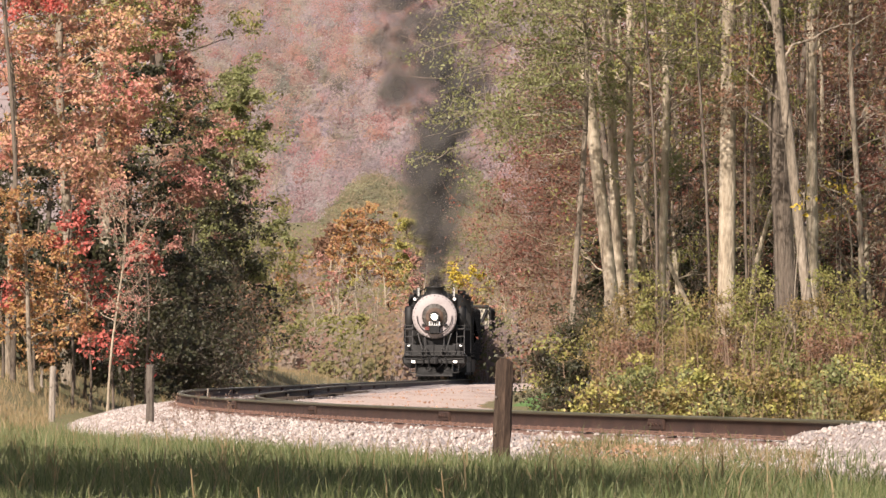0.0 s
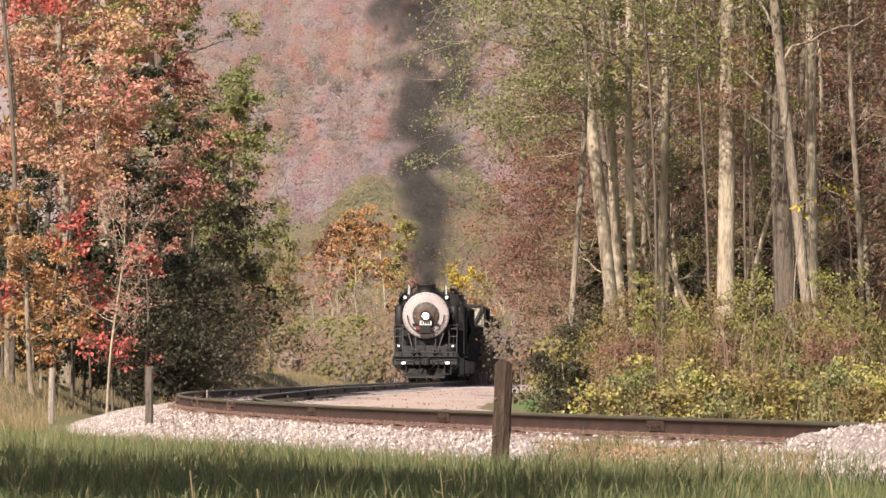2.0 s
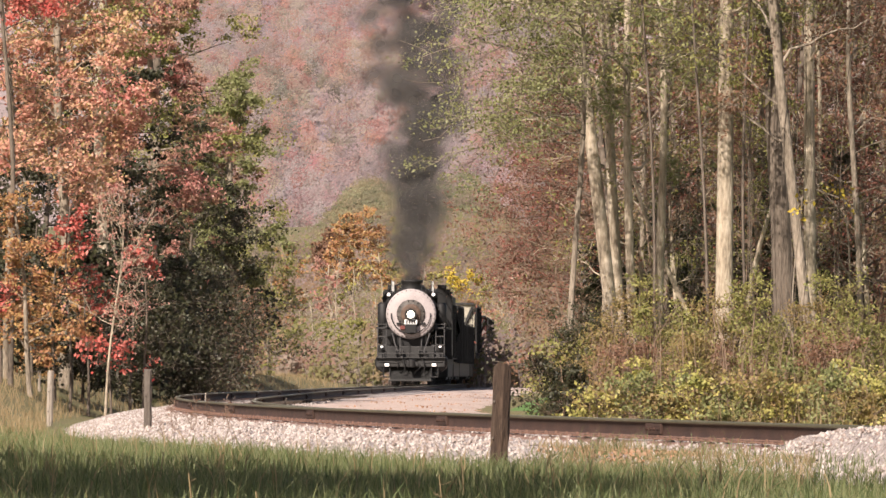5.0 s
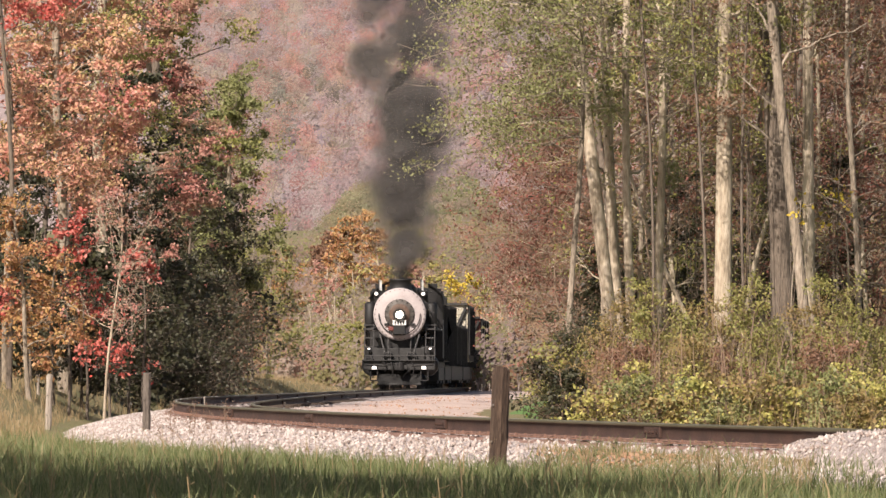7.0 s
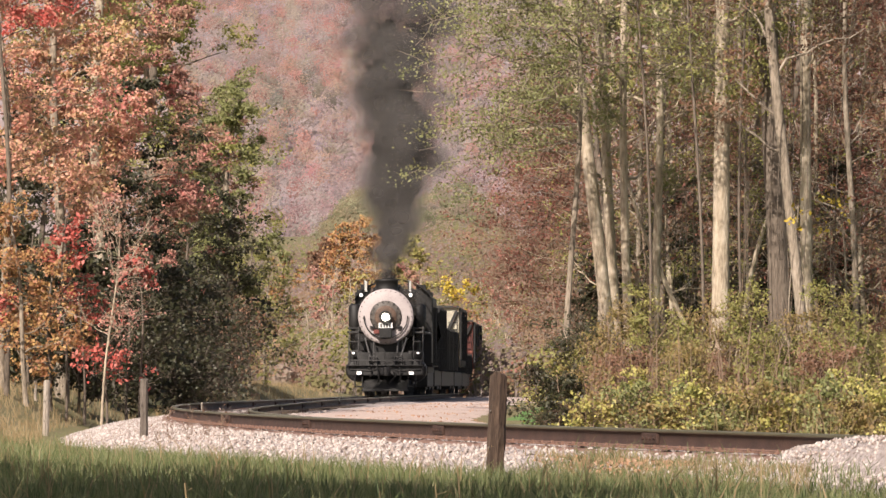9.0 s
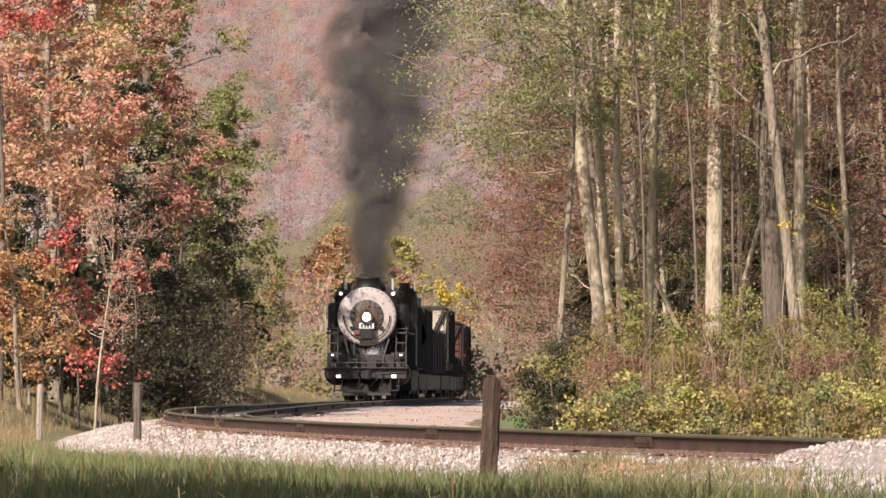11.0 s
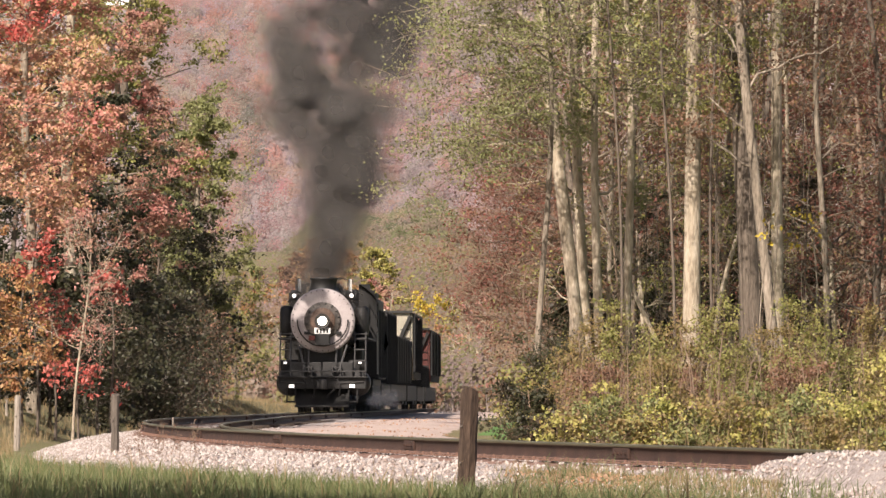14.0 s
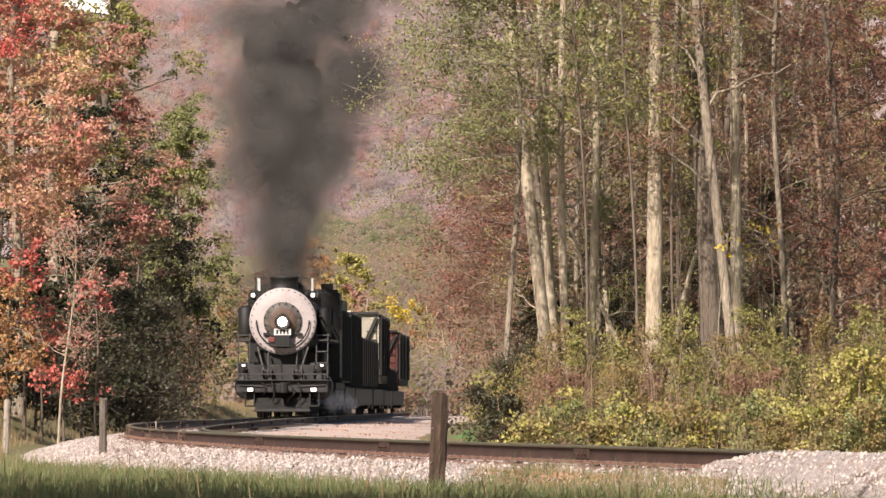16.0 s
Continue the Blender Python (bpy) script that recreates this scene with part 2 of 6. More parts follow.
def mesh_part(name, me, parent, label="", kind=""):
    ob = new(name, me)
    ob.parent = parent
    return tagged(ob, label, kind=kind)


def box(bm, x0, x1, y0, y1, z0, z1, bevel=0.0):
    g = bmesh.ops.create_cube(bm, size=1.0, matrix=Matrix.Translation(((x0 + x1) / 2, (y0 + y1) / 2, (z0 + z1) / 2)) @ Matrix.Diagonal((x1 - x0, y1 - y0, z1 - z0, 1)))
    if bevel:
        es = list({e for v in g["verts"] for e in v.link_edges})
        bmesh.ops.bevel(bm, geom=es, offset=bevel, segments=2, affect="EDGES", profile=0.5)


def rod(bm, a, b, r, sides=8, r2=None):
    a, b = Vector(a), Vector(b)
    d = b - a
    q = d.to_track_quat("Z", "Y").to_matrix().to_4x4()
    bmesh.ops.create_cone(bm, cap_ends=True, segments=sides, radius1=r, radius2=r if r2 is None else r2, depth=d.length,
                          matrix=Matrix.Translation((a + b) / 2) @ q)


def lathe(bm, profile, centre, axis="Y", sides=48):
    """Turns (radius, along) rows round an axis."""
    rings = []
    for r, a in profile:
        ring = []
        for i in range(sides):
            t = 2 * math.pi * i / sides
            c, s = r * math.cos(t), r * math.sin(t)
            v = (c, a, s) if axis == "Y" else ((c, s, a) if axis == "Z" else (a, c, s))
            ring.append(bm.verts.new(Vector(centre) + Vector(v)))
        rings.append(ring)
    for p, q in zip(rings, rings[1:]):
        for i in range(sides):
            j = (i + 1) % sides
            bm.faces.new((p[i], p[j], q[j], q[i]))
    for ring in (rings[0], rings[-1]):
        bm.faces.new(ring)
    bmesh.ops.recalc_face_normals(bm, faces=bm.faces[:])


def sweep(bm, points, r, sides=8):
    """A bent pipe through the points."""
    for a, b in zip(points, points[1:]):
        rod(bm, a, b, r, sides)


def tubes(paths):
    """Tapered pipes: paths of (points n x 3, radii n), the thinner the fewer sides. Returns verts and quads."""
    vs, fs, base = [], [], 0
    for p, r in paths:
        p, r = np.asarray(p, float), np.asarray(r, float)
        sides = 10 if r.max() > 0.05 else (5 if r.max() > 0.02 else 3)
        ang = np.arange(sides) * 2 * np.pi / sides
        t = np.gradient(p, axis=0)
        t /= np.linalg.norm(t, axis=1, keepdims=True) + 1e-9
        ref = np.where(np.abs(t[:, 2:3]) < 0.9, [[0, 0, 1.0]], [[1.0, 0, 0]])
        u = np.cross(t, ref)
        u /= np.linalg.norm(u, axis=1, keepdims=True) + 1e-9
        w = np.cross(t, u)
        ring = p[:, None] + r[:, None, None] * (np.cos(ang)[None, :, None] * u[:, None] + np.sin(ang)[None, :, None] * w[:, None])
        n = len(p)
        vs.append(ring.reshape(-1, 3))
        i, j = np.meshgrid(np.arange(n - 1), np.arange(sides), indexing="ij")
        a, b = base + i * sides + j, base + i * sides + (j + 1) % sides
        fs.append(np.stack([a, b, b + sides, a + sides], -1).reshape(-1, 4))
        base += n * sides
    return np.concatenate(vs), np.concatenate(fs)


def leaf_arrays(points, size, rng, up=0.0, aspect=0.6, out=None):
    """One folded lozenge of a leaf at each point."""
    n = len(points)
    c = rng.normal(size=(n, 3))
    c += np.array((-0.2, -0.55, 0.85)) * up
    if out is not None:
        c = c * 0.45 + out
    c /= np.linalg.norm(c, axis=1, keepdims=True)
    a = np.cross(c, rng.normal(size=(n, 3)))
    a /= np.linalg.norm(a, axis=1, keepdims=True) + 1e-9
    b = np.cross(c, a)
    s = (size * rng.uniform(0.6, 1.4, (n, 1)))
    p = np.asarray(points)
    v = np.stack([p - a * s * 0.5, p + b * s * aspect * 0.5 + c * s * 0.12, p + a * s * 0.5, p - b * s * aspect * 0.5 + c * s * 0.12], 1)
    return v.reshape(-1, 3), np.arange(4 * n).reshape(-1, 4)


# ---- the line of the track ----
X0, SLOPE, D_CURVE, RADIUS = -8.2586, 0.0242, 155.14, 393.3
NORM = math.hypot(1, SLOPE)
HEAD0 = np.array([-SLOPE, -1]) / NORM
START = np.array([X0 + SLOPE * D_CURVE, D_CURVE])
TH0 = math.atan2(HEAD0[1], HEAD0[0])
CENTRE = START + RADIUS * np.array([-math.sin(TH0), math.cos(TH0)])


def line(s, off=0.0):
    """A point of the track, s metres past the start of the curve; off: metres to the outer side."""
    s = np.asarray(s, float)
    th = TH0 + np.maximum(s, 0) / RADIUS
    x = START[0] + RADIUS * (np.sin(th) - math.sin(TH0)) + np.minimum(s, 0) * HEAD0[0]
    y = START[1] - RADIUS * (np.cos(th) - math.cos(TH0)) + np.minimum(s, 0) * HEAD0[1]
    return x + off * np.sin(th), y - off * np.cos(th), th


def step(t):
    t = np.clip(t, 0, 1)
    return t * t * (3 - 2 * t)


def head_z(s, side):
    """Height of the rail head; side: 1 the outer rail, -1 the inner one, 0 between."""
    s = np.asarray(s, float)
    z = 0.00075 * np.minimum(s, 0)
    return np.maximum(z, -0.35) - (1 - side) / 2 * 0.075 * step((s + 40) / 50)


def offset_of(x, y):
    """Metres to the outer side of the track, and the way along it."""
    x, y = np.asarray(x, float), np.asarray(y, float)
    dx, dy = x - START[0], y - START[1]
    s_line = dx * HEAD0[0] + dy * HEAD0[1]
    u_line = dx * math.sin(TH0) - dy * math.cos(TH0)
    rx, ry = x - CENTRE[0], y - CENTRE[1]
    u_arc = np.hypot(rx, ry) - RADIUS
    s_arc = RADIUS * ((np.arctan2(ry, rx) - (TH0 - math.pi / 2) + math.pi) % (2 * math.pi) - math.pi)
    on = s_line > 0
    return np.where(on, u_arc, u_line), np.where(on, s_arc, s_line)


def lumps(x, y, k):
    return (np.sin(x * 1.3 * k + y * 0.31 * k) + np.sin(x * 0.7 * k - y * 0.53 * k + 1.7) + np.sin(y * 0.9 * k + 0.6 + x * 0.23 * k)) / 3


def ground_z(x, y):
    u, s = offset_of(x, y)
    y = np.asarray(y, float)
    field = -0.42 - 0.18 * step((y - 66) / 40)
    rise = 1.0 * step((y - 112) / 42) * step((u - 2.6) / 3)
    inner = -0.36 + 0.25 * step((-u - 6) / 14) * step((150 - y) / 40)
    z = np.where(u > 0, field + rise, inner)
    blend = step((u + 3.4) / 6.8)
    z = inner * (1 - blend) + (field + rise) * blend
    near = step((4.5 - np.abs(u)) / 2)
    z = z * (1 - near) + np.minimum(z, -0.50) * near
    z = z + 0.03 * lumps(x, y, 0.6) * step((np.abs(u) - 3) / 2)
    z = z + 40 * step((y - 1000) / 900) - 0.6 * step((y - 260) / 120) * step((500 - y) / 100)
    return z


# ---- ground ----
def grid(name, xs, ys, zf, mat, smooth=True):
    gx, gy = np.meshgrid(xs, ys)
    v = np.stack([gx, gy, zf(gx, gy)], -1).reshape(-1, 3)
    n, k = len(xs), len(ys)
    i, j = np.meshgrid(np.arange(k - 1), np.arange(n - 1), indexing="ij")
    a = i * n + j
    f = np.stack([a, a + 1, a + n + 1, a + n], -1).reshape(-1, 4)
    return new(name, arrays_mesh(name, v, f, mat, smooth))


gx = np.unique(np.concatenate([-np.geomspace(22, 4000, 22), np.linspace(-22, 30, 84), np.geomspace(30, 4000, 22)]))
gy = np.unique(np.concatenate([-np.geomspace(20, 4000, 16), np.linspace(-20, 40, 12), np.linspace(40, 200, 170), np.geomspace(200, 4600, 60)]))
ground = tagged(grid("ground", gx, gy, ground_z, M_GROUND), "uneven meadow ground with dry autumn grass", "ground", kind="structure")


def strip(name, s_rows, profile, mat, label, category, zf=None, wob=0.0):
    """A band along the track: profile rows of (metres to the outer side, height against the rail head)."""
    rng = np.random.default_rng(5)
    s = np.asarray(s_rows)
    cols = []
    for off, dz in profile:
        x, y, _ = line(s, off)
        z = head_z(s, 0) + dz + wob * rng.uniform(-1, 1, len(s))
        cols.append(np.stack([x, y, z], -1))
    v = np.stack(cols, 1)
    n, k = v.shape[1], v.shape[0]
    i, j = np.meshgrid(np.arange(k - 1), np.arange(n - 1), indexing="ij")
    a = i * n + j
    f = np.stack([a, a + 1, a + n + 1, a + n], -1).reshape(-1, 4)
    return tagged(new(name, arrays_mesh(name, v.reshape(-1, 3), f[:, ::-1], mat, True)), label, category, kind="structure")


S_BED = np.concatenate([np.linspace(-700, -80, 60), np.arange(-79, 125, 0.35)])
bed = [(-2.6, -0.45), (-2.1, -0.28), (-1.5, -0.24), (-0.9, -0.225), (0, -0.21), (0.9, -0.205), (1.15, -0.235), (1.38, -0.285), (1.7, -0.30), (2.1, -0.37), (2.6, -0.51), (3.2, -0.68)]
strip("ballast", S_BED, bed, M_BALLAST, "pale crushed limestone ballast bed under the track", "ballast", wob=0.025)
inner = [(-6.6, -0.60), (-5.2, -0.29), (-4.0, -0.235), (-3.0, -0.225), (-2.0, -0.23), (-1.5, -0.25), (-1.2, -0.32)]
strip("gravel_path", np.concatenate([np.linspace(-330, -40, 60), np.arange(-39, 60, 0.5)]), inner, M_GRAVEL, "reddish gravel beside the inner rail with fallen leaves", "gravel", wob=0.02)
lawn = [(-12.5, -0.60), (-11.6, -0.20), (-9, -0.21), (-6.6, -0.25), (-6.0, -0.36)]
strip("lawn", np.arange(-80, 50, 1.0), lawn, M_LAWN, "short green lawn beyond the gravel", "lawn", wob=0.01)


strip("stained_ballast", np.arange(-60, 96, 0.3), [(0.80, -0.215), (0.84, -0.180), (0.95, -0.185), (1.02, -0.20), (1.08, -0.235)], M_FLANGE, "rust-stained ballast along the outer rail", "ballast", wob=0.012)


def stones():
    """Loose stones on the outer shoulder and between the rails."""
    rng = np.random.default_rng(8)
    n = 26000
    s = rng.uniform(-12, 104, n)
    off = np.where(rng.random(n) < 0.72, rng.uniform(1.0, 3.1, n), rng.uniform(-2.3, 1.0, n))
    x, y, _ = line(s, off)
    prof = np.array(bed)
    z = head_z(s, 0) + np.interp(off, prof[:, 0], prof[:, 1])
    r = rng.uniform(0.014, 0.036, n)
    octa = np.array([(1, 0, 0), (0, 1, 0), (-1, 0, 0), (0, -1, 0), (0, 0, 1), (0, 0, -1)], float)
    v = octa[None] * r[:, None, None] * rng.uniform(0.6, 1.3, (n, 6, 1)) + np.stack([x, y, z + r * 0.4], -1)[:, None]
    tri = np.array([(0, 1, 4), (1, 2, 4), (2, 3, 4), (3, 0, 4), (1, 0, 5), (2, 1, 5), (3, 2, 5), (0, 3, 5)])
    f = (np.arange(n)[:, None, None] * 6 + tri[None]).reshape(-1, 3)
    tagged(new("ballast_stones", arrays_mesh("ballast_stones", v.reshape(-1, 3), f, M_STONE)), "loose pale limestone chips on the track shoulder", "stones", kind="stuff")


stones()


def heap_from(t):
    """Where the heap begins: further along the track the further out it lies."""
    return 85.5 + 8.0 * np.maximum(0, 1.7 * t + 0.55) + 0.8 * np.sin(9 * t)


def heap_top(s, t):
    return 0.01 * step((s - heap_from(t)) / 5)


def gravel_heap():
    """The pile of ballast that buries the outer rail where the track leaves the view."""
    rng = np.random.default_rng(3)
    s = np.linspace(83, 128, 100)
    t = np.linspace(-1, 1, 26)
    gs, gt = np.meshgrid(s, t, indexing="ij")
    x, y, _ = line(gs, 1.3 + gt * 1.7)
    top = heap_top(gs, gt)
    z = -0.64 + (0.62 + top) * step((1 - np.abs(gt)) / 0.75) * step((gs - heap_from(gt)) / 10) + rng.uniform(-0.02, 0.02, gs.shape) + 0.02 * lumps(gs, gt * 3, 2)
    n, k = 26, 100
    i, j = np.meshgrid(np.arange(k - 1), np.arange(n - 1), indexing="ij")
    a = i * n + j
    f = np.stack([a, a + n, a + n + 1, a + 1], -1).reshape(-1, 4)
    v = np.stack([x, y, z], -1).reshape(-1, 3)
    tagged(new("gravel_heap", arrays_mesh("gravel_heap", v, f, M_BALLAST, True)), "low heap of pale ballast spread over the rail", "gravel heap", kind="structure")
    m = 22000
    ss, tt = rng.uniform(86, 126, m), rng.uniform(-1, 1, m)
    x, y, _ = line(ss, 1.3 + tt * 1.7)
    z = -0.64 + (0.62 + heap_top(ss, tt)) * step((1 - np.abs(tt)) / 0.75) * step((ss - heap_from(tt)) / 10)
    r = rng.uniform(0.012, 0.03, m)
    octa = np.array([(1, 0, 0), (0, 1, 0), (-1, 0, 0), (0, -1, 0), (0, 0, 1), (0, 0, -1)], float)
    v = octa[None] * r[:, None, None] * rng.uniform(0.6, 1.3, (m, 6, 1)) + np.stack([x, y, z], -1)[:, None]
    tri = np.array([(0, 1, 4), (1, 2, 4), (2, 3, 4), (3, 0, 4), (1, 0, 5), (2, 1, 5), (3, 2, 5), (0, 3, 5)])
    f = (np.arange(m)[:, None, None] * 6 + tri[None]).reshape(-1, 3)
    tagged(new("heap_stones", arrays_mesh("heap_stones", v.reshape(-1, 3), f, M_STONE)), "loose pale stones on the gravel heap", "stones", kind="stuff")


gravel_heap()


# ---- track ----
def railway_track():
    track = thing("railway_track", "rusty standard-gauge railway track curving over dark wooden ties", "railway track", kind="structure")
    s = np.concatenate([np.linspace(-700, -80, 63), np.arange(-78, 122, 1.0)])
    foot = [(-0.07, -0.178), (-0.07, -0.166), (-0.012, -0.15), (-0.012, -0.045), (-0.036, -0.036), (-0.036, -0.004),
            (0.036, -0.004), (0.036, -0.036), (0.012, -0.045), (0.012, -0.15), (0.07, -0.166), (0.07, -0.178)]
    for side in (1, -1):
        cols = []
        for w, z in foot:
            x, y, _ = line(s, side * 0.755 + w)
            cols.append(np.stack([x, y, head_z(s, side) + z], -1))
        v = np.stack(cols, 1)
        n, k = v.shape[1], v.shape[0]
        i, j = np.meshgrid(np.arange(k - 1), np.arange(n), indexing="ij")
        a, b = i * n + j, i * n + (j + 1) % n
        f = np.stack([a, b, b + n, a + n], -1).reshape(-1, 4)
        rail = mesh_part("rail", arrays_mesh("rail", v.reshape(-1, 3), f, M_RAIL), track, "rust-brown steel rail, web darkened for shade")
        # the worn running surface, a thin cap on the head
        cols = []
        for w, z in ((-0.0375, -0.036), (-0.0375, -0.005), (-0.030, 0.0), (0.030, 0.0), (0.0375, -0.005), (0.0375, -0.036)):
            x, y, _ = line(s, side * 0.755 + w)
            cols.append(np.stack([x, y, head_z(s, side) + z], -1))
        v = np.stack(cols, 1)
        n = 6
        i, j = np.meshgrid(np.arange(k - 1), np.arange(n), indexing="ij")
        a, b = i * n + j, i * n + (j + 1) % n
        f = np.stack([a, b, b + n, a + n], -1).reshape(-1, 4)
        mesh_part("running_surface", arrays_mesh("running_surface", v.reshape(-1, 3), f, M_RAILTOP), rail, "worn olive-brown rail head")
        cols = []
        for w, z in ((-0.074, -0.182), (-0.074, -0.163), (0.074, -0.163), (0.074, -0.182)):
            x, y, _ = line(s, side * 0.755 + w)
            cols.append(np.stack([x, y, head_z(s, side) + z], -1))
        v = np.stack(cols, 1)
        n = 4
        i, j = np.meshgrid(np.arange(k - 1), np.arange(n), indexing="ij")
        a, b = i * n + j, i * n + (j + 1) % n
        f = np.stack([a, b, b + n, a + n], -1).reshape(-1, 4)
        mesh_part("rail_foot", arrays_mesh("rail_foot", v.reshape(-1, 3), f, M_FLANGE), rail, "dusty brown rail foot")
        # joint bars with bolts, every 11.89 m
        bm = bmesh.new()
        for q in (-0.028, 0.028):
            box(bm, q - 0.016, q + 0.016, -0.34, 0.34, -0.15, -0.042, 0.006)
        for bx in (-0.25, -0.08, 0.08, 0.25):
            rod(bm, (-0.065, bx, -0.095), (0.065, bx, -0.095), 0.016, 6)
        box(bm, -0.0365, 0.0365, -0.006, 0.006, -0.05, 0.004)
        first = part("joint_bar", bm, M_RAIL, rail, "bolted joint bar")
        j0 = 86.72 if side == 1 else 86.72 - 6.6
        for q in range(15):
            sj = j0 - 11.89 * q
            x, y, th = line(sj, side * 0.755)
            o = first if q == 0 else first.copy()
            if q:
                scene.collection.objects.link(o)
            o.matrix_basis = pose(float(x), float(y), float(head_z(sj, side)), 0, 0, math.degrees(th) - 90)
    rng = random.Random(2)
    bm = bmesh.new()
    box(bm, -1.3, 1.3, -0.115, 0.115, -0.18, 0.0, 0.015)
    tie = part("tie", bm, M_TIE, track)
    bm = bmesh.new()
    box(bm, -0.18, 0.18, -0.09, 0.09, 0.0, 0.02, 0.004)
    for px, py in ((-0.1, 0.06), (0.1, -0.06)):
        box(bm, px - 0.012, px + 0.012, py - 0.012, py + 0.012, 0.015, 0.045)
    plate = part("tie_plate", bm, M_FLANGE, track)
    for i in range(290):
        sj = 112 - 0.55 * i
        x, y, th = line(sj + rng.uniform(-0.05, 0.05), rng.uniform(-0.05, 0.15))
        roll = math.degrees(math.atan2(float(head_z(sj, 1) - head_z(sj, -1)), 1.51))
        m = pose(float(x), float(y), float(head_z(sj, 0)) - 0.199, 0, 0, math.degrees(th) + 90) @ pose(0, 0, 0, 0, -roll, 0)
        o = tie if i == 0 else tie.copy()
        if i:
            scene.collection.objects.link(o)
        o.matrix_basis = m
        if i < 145:
            x, y, th = line(sj, 0.755)
            o = plate if i == 0 else plate.copy()
            if i:
                scene.collection.objects.link(o)
            o.matrix_basis = pose(float(x), float(y), float(head_z(sj, 1)) - 0.2, 0, 0, math.degrees(th) + 90)


railway_track()


# ---- fence ----
def fence_post(x, y, w, h, z, mat, label, lean=0.0, seed=0):
    """A split and weathered post, worn unevenly at the top."""
    rng = random.Random(seed)
    ob = thing("fence_post", label, "fence post", "old fence posts", m=pose(x, y, z, 0, lean, rng.uniform(-20, 20)))
    bm = bmesh.new()
    rows, sides = 9, 8
    rings = []
    for i in range(rows):
        t = i / (rows - 1)
        ring = []
        for k in range(sides):
            a = 2 * math.pi * (k + 0.5) / sides
            sq = 1 / max(abs(math.cos(a)), abs(math.sin(a)))
            r = w / 2 * (0.55 + 0.45 * sq) * (1.0 - 0.06 * t) * rng.uniform(0.9, 1.07)
            ring.append(bm.verts.new((r * math.cos(a), r * math.sin(a), -0.3 + (h + 0.3) * t + (rng.uniform(-0.02, 0.03) if i == rows - 1 else 0))))
        rings.append(ring)
    for p, q in zip(rings, rings[1:]):
        for k in range(sides):
            bm.faces.new((p[k], p[(k + 1) % sides], q[(k + 1) % sides], q[k]))
    bm.faces.new(rings[-1])
    part("shaft", bm, mat, ob)
    for k in range(2):
        bm = bmesh.new()
        rod(bm, (-w * 0.3, -w * 0.55, h * (0.3 + 0.35 * k)), (-w * 0.3, -w * 0.35, h * (0.3 + 0.35 * k)), 0.012, 6)
        part("staple", bm, M_WIRE, ob, "rusted wire staple")
    return ob


fence_post(0.56, 66.0, 0.185, 1.02, -0.47, M_POST, "dark brown weathered square timber post", 2.6, 4)
fence_post(-4.54, 105.0, 0.135, 1.10, -0.60, M_POSTGREY, "grey-brown weathered round fence post", 0.3, 5)
fence_post(-7.45, 129.0, 0.13, 1.08, -0.60, M_POSTPALE, "pale sun-bleached split fence post", 1.5, 6)
fence_post(-9.0, 152.0, 0.07, 0.75, -0.28, M_POSTPALE, "thin pale fence post far along the fence", 0.0, 7)
fence_post(-3.65, 156.0, 0.05, 0.42, -0.55, M_POSTGREY, "small leaning stake beside the track", 14.0, 8)
fence_post(-4.62, 133.0, 0.03, 0.5, -0.45, M_POSTPALE, "thin pale stake beside the track", 1.0, 9)


